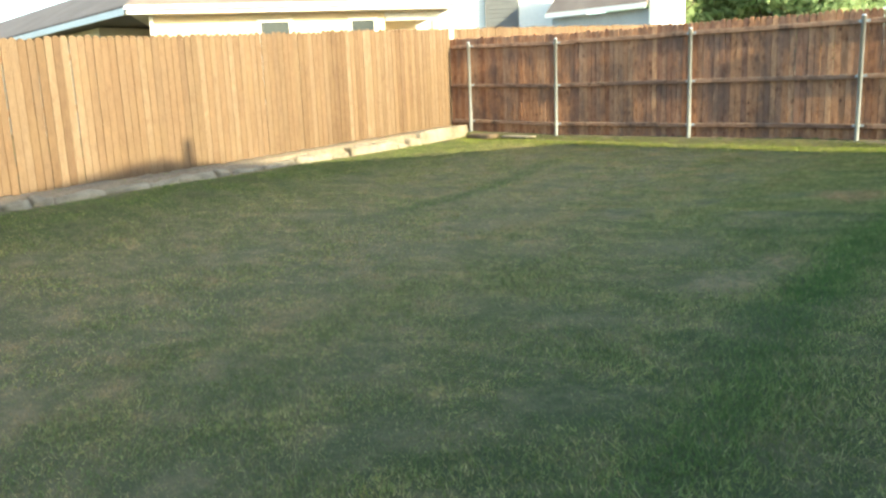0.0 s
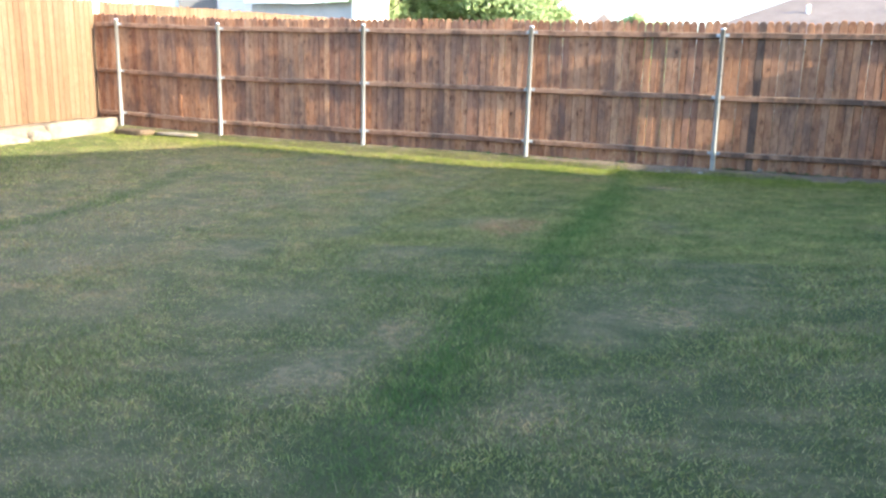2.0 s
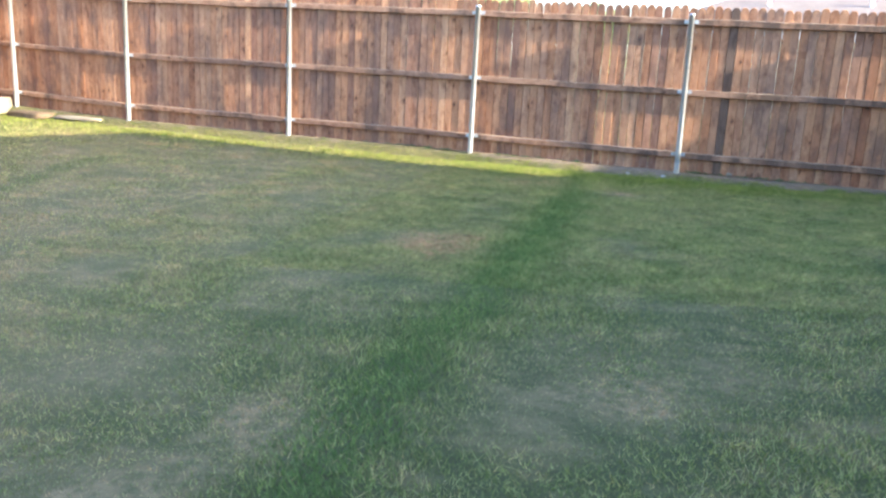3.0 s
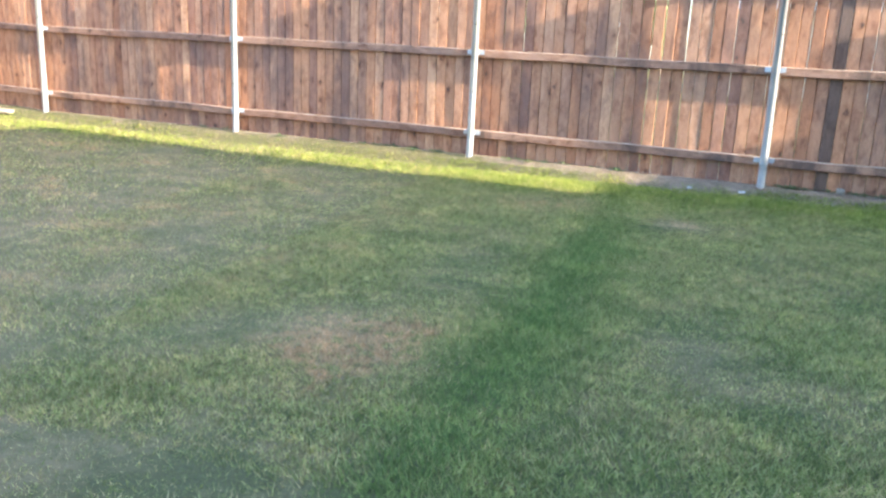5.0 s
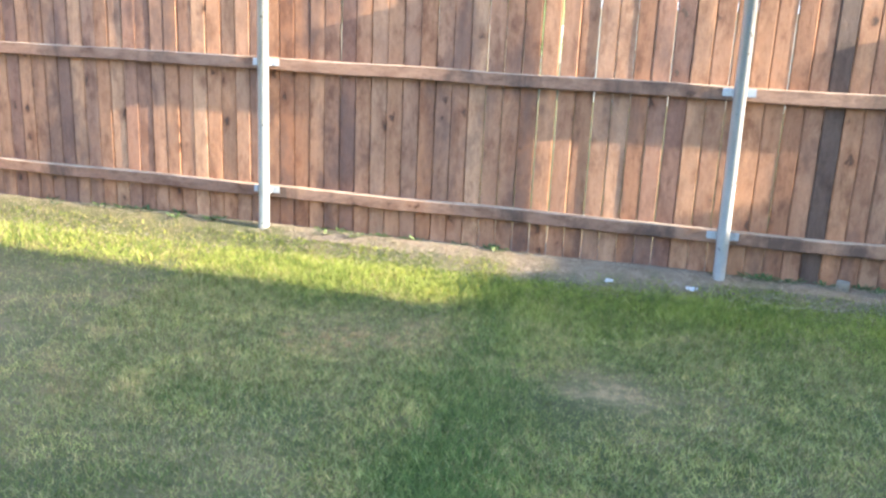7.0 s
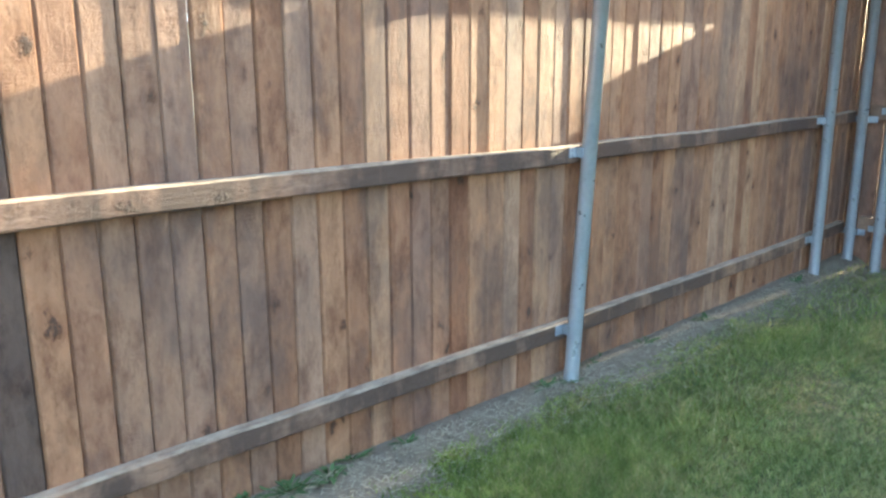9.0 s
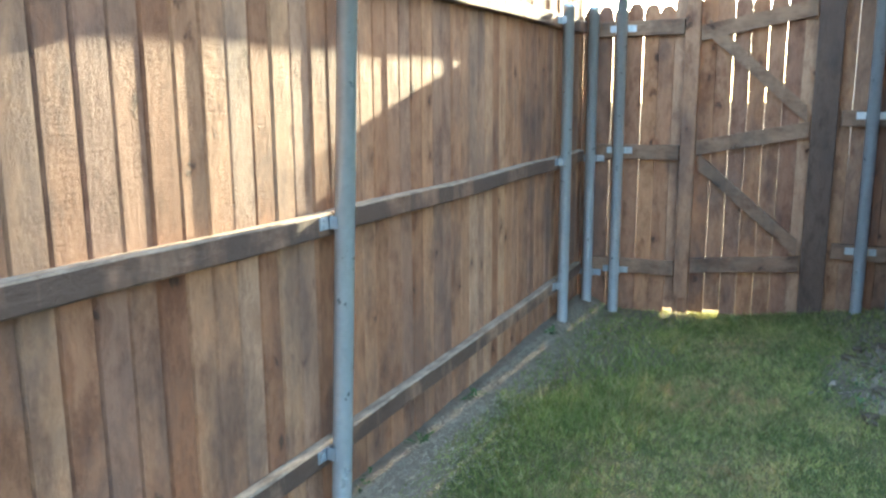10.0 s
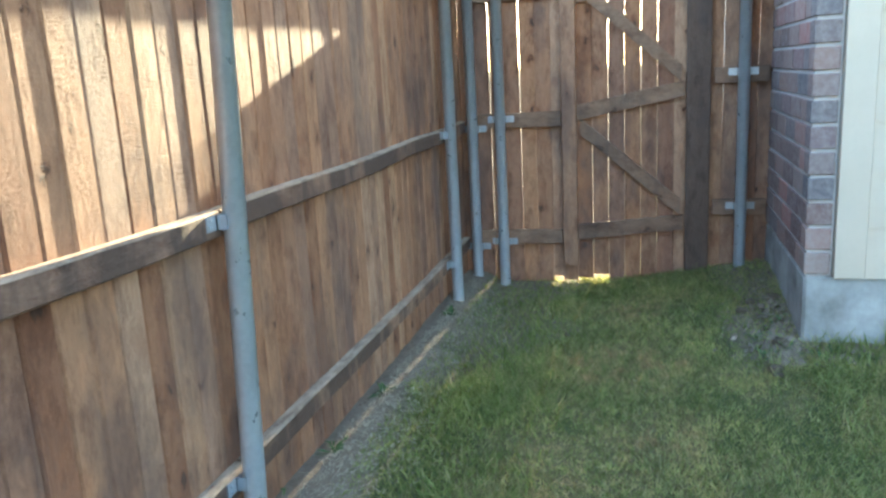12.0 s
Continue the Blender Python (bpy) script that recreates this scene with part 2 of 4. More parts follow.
def blade():
    k = Nodes("grass_blade", 0.7, 0.0, 0.08)
    pos, spot, dry, lush = lawn_fields(k)
    rnd = k.t.nodes.new("ShaderNodeNewGeometry").outputs["Random Per Island"]
    green = k.ramp(rnd, (0.0, (0.136, 0.168, 0.050)), (0.5, (0.252, 0.274, 0.098)), (1.0, (0.374, 0.376, 0.165)))
    deep = k.ramp(rnd, (0.0, (0.072, 0.138, 0.040)), (1.0, (0.168, 0.250, 0.074)))
    straw = k.ramp(rnd, (0.0, (0.275, 0.232, 0.105)), (0.6, (0.395, 0.334, 0.16)), (1.0, (0.50, 0.428, 0.22)))
    tan = k.ramp(rnd, (0.0, (0.33, 0.205, 0.105)), (1.0, (0.60, 0.40, 0.225)))
    straw = k.mix(k.span(dry, 0.45, 0.8), straw, tan)
    # yellow-green with the sunlight of the fence strip put into the blade colour
    sunlit_green = k.ramp(rnd, (0.0, (0.145, 0.205, 0.032)), (1.0, (0.36, 0.39, 0.070)))
    col = k.mix(k.math("MULTIPLY", k.edge, 0.9), k.mix(lush, green, deep), sunlit_green)
    pick = k.span(k.math("SUBTRACT", k.math("MULTIPLY_ADD", dry, 1.05, k.span(lush, 0.0, 0.5, 0.12, 0.0)), k.math("FRACT", k.math("MULTIPLY", rnd, 17.3))), -0.08, 0.08)
    col = k.mix(pick, col, straw)
    thin = k.noise(k.vec("MULTIPLY", spot, (1.0, 1.4, 1)), 3.2, 6.0, 0.72)
    col = k.mix(1.0, col, k.ramp(thin, (0.36, (0.76, 0.80, 0.72)), (0.5, (1.05, 1.04, 0.99)), (0.62, (1.42, 1.31, 1.18))), "MULTIPLY")
    tuft = k.noise(k.vec("MULTIPLY", pos, (1, 1, 0)), 21.0, 4.0, 0.65)
    col = k.mix(1.0, col, k.ramp(tuft, (0.34, (0.66, 0.68, 0.64)), (0.5, (1.0, 1.0, 1.0)), (0.66, (1.34, 1.30, 1.24))), "MULTIPLY")
    m = k.done(col)
    trans = k.node("ShaderNodeBsdfTranslucent", Color=col)
    blend = k.node("ShaderNodeMixShader", Fac=0.45)
    k.t.links.new(k.bsdf.outputs[0], blend.inputs[1])
    k.t.links.new(trans.outputs[0], blend.inputs[2])
    k.t.links.new(blend.outputs[0], k.t.nodes["Material Output"].inputs[0])
    return m


SOIL, BLADE = soil(), blade()


def mottled(name, a, b, scale, roughness=0.85, bump=0.4, dark=None, distance=0.006, metallic=0.0):
    """A plain mineral or painted surface with two scales of variation."""
    k = Nodes(name, roughness, metallic, 0.25)
    v, r, co = k.object_vector((1, 1, 1))
    big, small = k.noise(v, scale, 4.0), k.noise(v, scale * 9, 5.0, 0.7)
    col = k.mix(k.span(big, 0.3, 0.7), a, b)
    col = k.mix(k.span(small, 0.5, 0.8, 0.0, 0.4), col, dark or tuple(c * 0.6 for c in a))
    k.bump(small, bump, distance)
    return k.done(col)


STONE = mottled("limestone", (0.17, 0.14, 0.10), (0.36, 0.315, 0.245), 3.0, 0.9, 1.0, (0.16, 0.13, 0.09), 0.03)
CONCRETE = mottled("concrete", (0.185, 0.172, 0.152), (0.44, 0.42, 0.385), 5.0, 0.9, 0.5, (0.25, 0.25, 0.24))
SIDING = mottled("cream_siding", (0.50, 0.405, 0.30), (0.54, 0.44, 0.33), 5.0, 0.6, 0.15, (0.46, 0.37, 0.275))
MORTAR = mottled("mortar", (0.38, 0.335, 0.30), (0.52, 0.465, 0.42), 9.0, 0.95, 0.7)
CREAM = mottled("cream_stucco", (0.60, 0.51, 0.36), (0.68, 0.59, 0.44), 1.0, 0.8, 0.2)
WHITE = mottled("white_paint", (0.76, 0.75, 0.72), (0.82, 0.81, 0.78), 1.0, 0.6, 0.1)
GREY_WALL = mottled("grey_siding", (0.33, 0.35, 0.37), (0.40, 0.42, 0.44), 1.0, 0.7, 0.2)
SLATE = mottled("dark_siding", (0.10, 0.105, 0.115), (0.14, 0.145, 0.155), 1.0, 0.7, 0.2)
SHINGLE = mottled("grey_shingle", (0.15, 0.122, 0.108), (0.20, 0.168, 0.15), 0.8, 0.95, 0.6, (0.09, 0.08, 0.072), 0.02)
GLASS = mottled("dark_window", (0.035, 0.042, 0.046), (0.06, 0.068, 0.072), 0.6, 0.12, 0.0)
DIRT = mottled("dark_earth", (0.10, 0.075, 0.05), (0.17, 0.125, 0.08), 9.0, 0.95, 0.9, (0.05, 0.04, 0.03), 0.02)
CLOD = mottled("dry_clod", (0.13, 0.098, 0.068), (0.27, 0.21, 0.15), 7.0, 0.95, 0.5)
STRAW = mottled("dry_straw", (0.36, 0.295, 0.19), (0.54, 0.45, 0.31), 12.0, 0.9, 0.4)
WEED = mottled("weed_leaf", (0.055, 0.085, 0.028), (0.10, 0.145, 0.045), 20.0, 0.6, 0.2)
PAPER = mottled("white_scrap", (0.50, 0.49, 0.47), (0.68, 0.67, 0.64), 14.0, 0.7, 0.3)
BARK = mottled("bark", (0.10, 0.075, 0.055), (0.17, 0.13, 0.10), 6.0, 0.95, 0.9, None, 0.03)


def brick_material():
    k = Nodes("red_brown_brick", 0.9, 0.0, 0.2)
    v, r, co = k.object_vector((1, 1, 1))
    base = k.ramp(r, (0.0, (0.15, 0.092, 0.080)), (0.3, (0.25, 0.16, 0.13)), (0.5, (0.13, 0.115, 0.115)), (0.7, (0.32, 0.15, 0.12)), (1.0, (0.25, 0.195, 0.165)))
    n = k.noise(v, 30.0, 6.0, 0.7)
    col = k.mix(k.span(n, 0.4, 0.8, 0.0, 0.6), base, (0.40, 0.345, 0.31))
    k.bump(n, 0.7, 0.006)
    return k.done(col)


BRICK = brick_material()


def leaf_material():
    k = Nodes("tree_leaf", 0.6, 0.0, 0.25)
    rnd = k.t.nodes.new("ShaderNodeNewGeometry").outputs["Random Per Island"]
    col = k.ramp(rnd, (0.0, (0.25, 0.34, 0.16)), (0.6, (0.35, 0.45, 0.22)), (1.0, (0.45, 0.53, 0.30)))
    m = k.done(col)
    trans = k.node("ShaderNodeBsdfTranslucent", Color=col)
    blend = k.node("ShaderNodeMixShader", Fac=0.6)
    k.t.links.new(k.bsdf.outputs[0], blend.inputs[1])
    k.t.links.new(trans.outputs[0], blend.inputs[2])
    k.t.links.new(blend.outputs[0], k.t.nodes["Material Output"].inputs[0])
    return m


LEAF = leaf_material()


# ---------------------------------------------------------------- building helpers
def mesh_of(name, bm, material):
    me = bpy.data.meshes.new(name)
    bm.to_mesh(me)
    bm.free()
    if material:
        me.materials.append(material)
    return me


def part(name, bm, material, parent=None, label="", m=None):
    """Links a bmesh, or a mesh made before, as one object under a thing."""
    me = bm if isinstance(bm, bpy.types.Mesh) else mesh_of(name, bm, material)
    ob = new(name, me)
    if parent:
        ob.parent = parent
    if m is not None:
        ob.matrix_basis = m
    return tagged(ob, label) if label else ob


def thing(name, label, category, group="", kind="", at=(0, 0, 0)):
    ob = new(name)
    ob.empty_display_size = 0.1
    ob.location = at
    return tagged(ob, label, category, group, kind)


def box(bm, x0, x1, y0, y1, z0, z1, bevel=0.0):
    made = bmesh.ops.create_cube(bm, size=1, matrix=Matrix.LocRotScale(((x0 + x1) / 2, (y0 + y1) / 2, (z0 + z1) / 2), None, (x1 - x0, y1 - y0, z1 - z0)))
    if bevel:
        edges = list({e for v in made["verts"] for e in v.link_edges})
        bmesh.ops.bevel(bm, geom=edges, offset=bevel, segments=1, affect="EDGES")
    return bm


def boxed(*args, **kw):
    return box(bmesh.new(), *args, **kw)


def prism(bm, outline, place):
    """A prism: outline of (u, v) points, extruded between place(u, v, 0) and place(u, v, 1)."""
    a = [bm.verts.new(place(u, v, 0)) for u, v in outline]
    b = [bm.verts.new(place(u, v, 1)) for u, v in outline]
    bm.faces.new(a[::-1])
    bm.faces.new(b)
    for i in range(len(a)):
        j = (i + 1) % len(a)
        bm.faces.new((a[i], a[j], b[j], b[i]))
    bmesh.ops.recalc_face_normals(bm, faces=bm.faces[:])
    return bm


def lerp(table, x):
    return float(np.interp(x, [p[0] for p in table], [p[1] for p in table]))


# ---------------------------------------------------------------- ground
SIDE_BASE = ((-16.5, -0.30), (-8.68, -0.04), (-7.22, 0.02), (-5.41, 0.085), (-3.08, 0.205), (-0.1, 0.335), (13.0, 0.9))
MID_RAIL = ((0.0, 1.13), (0.53, 1.117), (2.52, 1.047), (5.05, 1.021), (7.53, 0.994), (9.97, 0.960), (12.41, 0.946), (14.66, 0.963), (15.3, 0.98))
def ground_z(x, y):
    """The lie of the lawn: a shallow dish that climbs to the fences and to the house."""
    x_true, y_true = x, y
    x, y = np.clip(x, 0.2, 15.4), np.clip(y, -13.0, 0.0)
    xm = np.minimum(x, 12.5 + 0.3 * (x - 12.5))
    z = (0.135747 - 0.02555 * xm + 0.050481 * y + 0.01017 * xm * y + 0.001199 * xm ** 2 + 0.006067 * y ** 2
         - 0.001127 * xm ** 2 * y + 0.00001 * xm * y ** 2 + 0.000432 * y ** 3)
    z = z + 0.13 * np.exp(-((x - 15.0) ** 2 / 0.9 + (y + 1.75) ** 2 / 0.35))
    bank = np.interp(x, [p[0] for p in MID_RAIL], [p[1] for p in MID_RAIL]) - 0.893
    k = np.clip((y + 0.20) / 0.17, 0, 1)
    z = z + (bank - z) * k * k * (3 - 2 * k)
    side = np.interp(y_true, [p[0] for p in SIDE_BASE], [p[1] for p in SIDE_BASE]) - 0.012
    k = np.clip((0.36 - x_true) / 0.14, 0, 1) * (y_true < 0.3)
    return z + (side - z) * k * k * (3 - 2 * k)


def ground():
    far = np.array([-900.0, -400, -200, -100, -60, -35, -20, -10, -5, -3])
    xs = np.concatenate([far, np.concatenate([np.arange(-1.4, 0.1, 0.3), np.arange(0.1, 0.6, 0.05), np.arange(0.6, 17.01, 0.2)]), 14 - far[::-1]])
    ys = np.concatenate([far - 12, np.concatenate([np.arange(-14.5, -0.5, 0.2), np.arange(-0.45, 0.2, 0.05), np.arange(0.3, 1.01, 0.2)]), -far[::-1]])
    X, Y = np.meshgrid(xs, ys)
    Z = ground_z(X, Y)
    rough = np.array([noise.noise((float(a) * 1.7, float(b) * 1.7, 0)) for a, b in zip(X.ravel(), Y.ravel())]).reshape(X.shape)
    Z = Z + 0.012 * rough * ((X > -2) & (X < 17))
    n, m = len(xs), len(ys)
    verts = np.stack([X, Y, Z], -1).reshape(-1, 3)
    idx = np.arange(n * m).reshape(m, n)
    faces = np.stack([idx[:-1, :-1], idx[:-1, 1:], idx[1:, 1:], idx[1:, :-1]], -1).reshape(-1, 4)
    me = bpy.data.meshes.new("ground")
    me.from_pydata(verts.tolist(), [], faces.tolist())
    me.materials.append(SOIL)
    me.polygons.foreach_set("use_smooth", np.ones(len(faces), bool))
    tagged(new("ground", me), "uneven suburban lawn soil with dry thatch and bare earth", "ground", kind="structure")


ground()


def stripe_x(y):
    return np.interp(y, [p[1] for p in STRIPE[::-1]], [p[0] for p in STRIPE[::-1]])


def grass(rng, x0, x1, y0, y1, count, tall=1.0, wide=1.0):
    """Random blades over a rectangle: base corners and a bent tip."""
    x, y = rng.uniform(x0, x1, count), rng.uniform(y0, y1, count)
    height = rng.uniform(0.011, 0.029, count) * tall
    clump = np.sin(x * 3.1 + np.sin(y * 2.3)) * np.sin(y * 2.7 + np.sin(x * 1.9))
    height *= 1 + 0.25 * clump
    height *= 1 + 0.55 * np.exp(-((x - stripe_x(y)) / 0.28) ** 2)
    height *= 1 + 0.6 * np.exp(-((y + 0.05) / 0.12) ** 2) * (x < 7.0)
    height *= 1 + 0.4 * np.exp(-((y + 0.52) / 0.20) ** 2)
    for cx, cy, r, a in DRY:
        height *= 1 - 0.3 * a * np.exp(-((x - cx) ** 2 + (y - cy) ** 2) / r ** 2)
    keep = (y < -0.135 + np.interp(x, [6.2, 7.3, 9.2, 12.2, 13.6], [0.25, 0.10, 0.0, 0.02, 0.08]) - 0.05 * np.sin(x * 2.9) - 0.03 * np.sin(x * 9.1) - 0.025 * np.sin(x * 23.0 + 2) + rng.normal(0, 0.03, count)) | (rng.uniform(0, 1, count) < 0.04)
    keep &= ~((x > 13.92) & (y < -1.40 - 0.08 * np.sin(x * 7)) & (rng.uniform(0, 1, count) > 0.25))
    keep &= (x > 0.46 + 0.04 * np.sin(y * 5.0)) | (rng.uniform(0, 1, count) < 0.07)
    keep &= ~((x > 13.8 + 0.2 * np.sin(y * 9)) & (y > -0.62 - 0.1 * np.sin(x * 8)) & (rng.uniform(0, 1, count) > 0.3))
    x, y, height = x[keep], y[keep], height[keep]
    n = len(x)
    turn, lean = rng.uniform(0, 2 * math.pi, n), rng.uniform(0.4, 1.9, n)
    w = rng.uniform(0.0016, 0.0034, n) * wide
    z = ground_z(x, y) - 0.004
    dx, dy = np.cos(turn), np.sin(turn)
    ly, lx = rng.uniform(-1, 1, n) * lean * height, rng.uniform(-1, 1, n) * lean * height
    base = np.stack([x, y, z], -1)
    side = np.stack([dx * w, dy * w, np.zeros(n)], -1)
    tip = base + np.stack([lx, ly, height], -1)
    return np.stack([base - side, base + side, tip], 1)


def lawn():
    rng = np.random.default_rng(5)
    tris = np.concatenate([
        grass(rng, 6.0, 12.6, -11.0, -0.1, 560000),
        grass(rng, 7.4, 12.0, -5.0, -0.1, 330000),
        grass(rng, 0.06, 6.0, -12.0, -0.1, 190000, 1.0, 1.7),
        grass(rng, 11.5, 15.3, -3.0, -0.1, 260000, 1.2),
        grass(rng, 12.3, 14.8, -0.75, -0.25, 2600, 2.6, 1.3),
        grass(rng, 12.6, 13.9, -11.0, -3.0, 30000),
        grass(rng, 3.0, 12.0, -13.5, -11.0, 90000, 1.0, 1.2),
        grass(rng, 2.0, 10.0, -0.62, -0.22, 3000, 2.0, 1.2),
        grass(rng, 13.6, 15.0, -1.75, -1.45, 900, 2.6, 1.3),
        grass(rng, 13.2, 14.08, -2.5, -1.68, 3000, 2.8, 1.3),
        grass(rng, 13.92, 14.09, -2.6, -1.70, 900, 4.2, 1.4),
        grass(rng, 14.2, 15.1, -1.45, -0.85, 1500, 2.4, 1.3),
    ])
    n = len(tris)
    me = bpy.data.meshes.new("lawn_grass")
    me.vertices.add(3 * n)
    me.vertices.foreach_set("co", tris.ravel())
    me.loops.add(3 * n)
    me.loops.foreach_set("vertex_index", np.arange(3 * n))
    me.polygons.add(n)
    me.polygons.foreach_set("loop_start", np.arange(0, 3 * n, 3))
    me.update(calc_edges=True)
    me.materials.append(BLADE)
    tagged(new("lawn_grass", me), "short patchy lawn grass, green with dry straw spots", "grass", kind="stuff")


lawn()

# ---------------------------------------------------------------- back fence
POSTS = (0.525, 2.525, 5.05, 7.54, 9.96, 12.405, 14.665)


def board_mesh(name, w, h, thick, material, rng, ear=0.02, chamfer=0.006):
    """A picket with a rounded top, its front at y = 0, its length along z, edges a little wavy."""
    rows = [0.0, 0.3 * h, 0.65 * h, h - 0.055]
    half = [w / 2 + rng.uniform(-0.0007, 0.0007) for _ in rows]
    left = [(-a, z) for a, z in zip(half, rows)]
    right = [(a, z) for a, z in zip(half, rows)]
    top = [(w / 2 - 0.004, h - 0.028), (w / 2 - ear, h - 0.004), (0, h), (-w / 2 + ear, h - 0.004), (-w / 2 + 0.004, h - 0.028)]
    outline = right + top + left[::-1]
    bow = rng.uniform(-0.001, 0.001)
    bm = bmesh.new()
    layers = []
    for inset, depth in ((chamfer, 0.0), (0.0008, chamfer * 1.2), (0.0, thick)):
        ring = []
        for u, v in outline:
            t = 1 - inset / (w / 2)
            ring.append(bm.verts.new((u * t + bow * math.sin(v * 1.7), depth, v * (1 - inset / h) if v > h / 2 else v)))
        layers.append(ring)
    bm.faces.new(layers[0])
    bm.faces.new(layers[-1][::-1])
    for a, b in zip(layers, layers[1:]):
        for i in range(len(a)):
            j = (i + 1) % len(a)
            bm.faces.new((a[j], a[i], b[i], b[j]))
    bmesh.ops.recalc_face_normals(bm, faces=bm.faces[:])
    return mesh_of(name, bm, material)


def tube(bm, r, z0, z1, n=20, dome=0.0, lean=(0, 0)):
    rings = [(r, z0), (r, z1)] + ([(r * 1.03, z1), (r * 1.03, z1 + 0.022), (r * 0.85, z1 + 0.022 + dome * 0.6), (0.004, z1 + 0.022 + dome)] if dome else [])
    loops = []
    for rad, z in rings:
        loops.append([bm.verts.new((rad * math.cos(2 * math.pi * i / n) + lean[0] * z, rad * math.sin(2 * math.pi * i / n) + lean[1] * z, z)) for i in range(n)])
    for a, b in zip(loops, loops[1:]):
        for i in range(n):
            bm.faces.new((a[i], a[(i + 1) % n], b[(i + 1) % n], b[i])).smooth = True
    bm.faces.new(loops[-1])
    return bm


BRIGHT_STEEL = mottled("zinc_plate", (0.33, 0.35, 0.37), (0.45, 0.47, 0.49), 25.0, 0.4, 0.1, None, 0.002, 0.6)


def bracket_mesh(r):
    """A pressed steel plate behind the post, with a tab on each side that is bolted to the rail."""
    bm = bmesh.new()
    box(bm, -r - 0.004, r + 0.004, 0.0297, 0.0335, -0.019, 0.019)
    for s in (-1, 1):
        box(bm, min(s * r, s * (r + 0.004)), max(s * r, s * (r + 0.004)), 0.004, 0.0365, -0.019, 0.019)
        box(bm, min(s * (r + 0.0042), s * (r + 0.046)), max(s * (r + 0.0042), s * (r + 0.046)), 0.0335, 0.0375, -0.019, 0.019)
        for zz in (-0.009, 0.009):
            box(bm, s * (r + 0.030) - 0.006, s * (r + 0.030) + 0.006, 0.027, 0.034, zz - 0.005, zz + 0.005, 0.002)
    return mesh_of("bracket", bm, BRIGHT_STEEL)


POST_R = 0.0295
BRACKET = bracket_mesh(POST_R)
POST_Y = -0.038


def post(parent, x, y, z0, z1, heights, turn=0.0, lean=(0, 0)):
    ob = part("post", tube(bmesh.new(), POST_R, z0, z1, 24, 0.010, lean), STEEL, parent, "round galvanised steel fence post", pose(x, y, 0, 0, 0, turn))
    for h in heights:
        part("bracket", BRACKET, None, ob, "", pose(lean[0] * h, lean[1] * h, h))
    return ob


def rail_mesh(name, x0, x1, height, rng, thick=0.038, tall=0.068, material=RAIL):
    """A rough rail along x that follows height(x), a little bowed, with chipped edges."""
    n = 16
    bm = bmesh.new()
    rings = []
    for i in range(n + 1):
        x = x0 + (x1 - x0) * i / n
        z = height(x) + 0.010 * noise.noise((x * 1.3, rng.uniform(0, 0.2), height(x) * 3))
        e = [0.004 + 0.003 * rng.random() for _ in range(4)]
        t = tall / 2
        ring = [(0, -t + e[0]), (e[0], -t), (thick, -t), (thick, t), (e[1], t), (0, t - e[1])]
        rings.append([bm.verts.new((x, y, z + dz)) for y, dz in ring])
    for a, b in zip(rings, rings[1:]):
        for i in range(6):
            bm.faces.new((a[i], a[(i + 1) % 6], b[(i + 1) % 6], b[i]))
    bm.faces.new(rings[0][::-1])
    bm.faces.new(rings[-1])
    bmesh.ops.recalc_face_normals(bm, faces=bm.faces[:])
    return mesh_of(name, bm, material)


def back_fence():
    rng = random.Random(11)
    fence = thing("fence_back", "brown weathered wooden picket fence with three rails and steel posts", "fence", kind="structure")
    mid = lambda x: lerp(MID_RAIL, x)
    leans = (0.0, 0.004, 0.0, 0.002, -0.012, 0.072, 0.0)
    for x, l in zip(POSTS, leans):
        f = mid(x)
        post(fence, x - l * 0.9, POST_Y, f - 1.15, f + 0.80, (f - 0.69, f, f + 0.745), 0.0, (l, 0))
    stops = (0.06,) + POSTS[1:] + (15.18,)
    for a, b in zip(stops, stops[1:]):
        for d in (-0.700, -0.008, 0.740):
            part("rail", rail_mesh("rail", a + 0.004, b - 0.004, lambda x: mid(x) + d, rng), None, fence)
    kinds = [board_mesh("picket", 0.0875 + rng.uniform(-0.0012, 0.0012), 1.82 + rng.uniform(-0.008, 0.008), 0.016, BROWN, rng, 0.022) for _ in range(10)]
    dark = board_mesh("picket", 0.088, 1.82, 0.016, DARK, rng, 0.022)
    x = -0.035
    while x < 15.24:
        me = kinds[rng.randrange(10)]
        if x < 10.43 <= x + 0.088:
            me = dark
        ob = part("picket", me, None, fence, "", pose(x + 0.044, 0.0385 + abs(rng.gauss(0, 0.0022)), mid(x) - 0.905 + rng.uniform(-0.012, 0.012), 0, rng.gauss(0, 0.06), rng.gauss(0, 0.6)))
        gap = rng.random()
        x += 0.0873 + (0.0050 if abs(x - 8.97) < 0.05 else 0.0028 if gap < 0.75 and 8.6 < x < 9.95 else 0.0012 if gap < 0.3 and 9.9 < x < 11.2 else 0.0008 * gap)
    return fence


back_fence()

# ---------------------------------------------------------------- cedar fence along the side


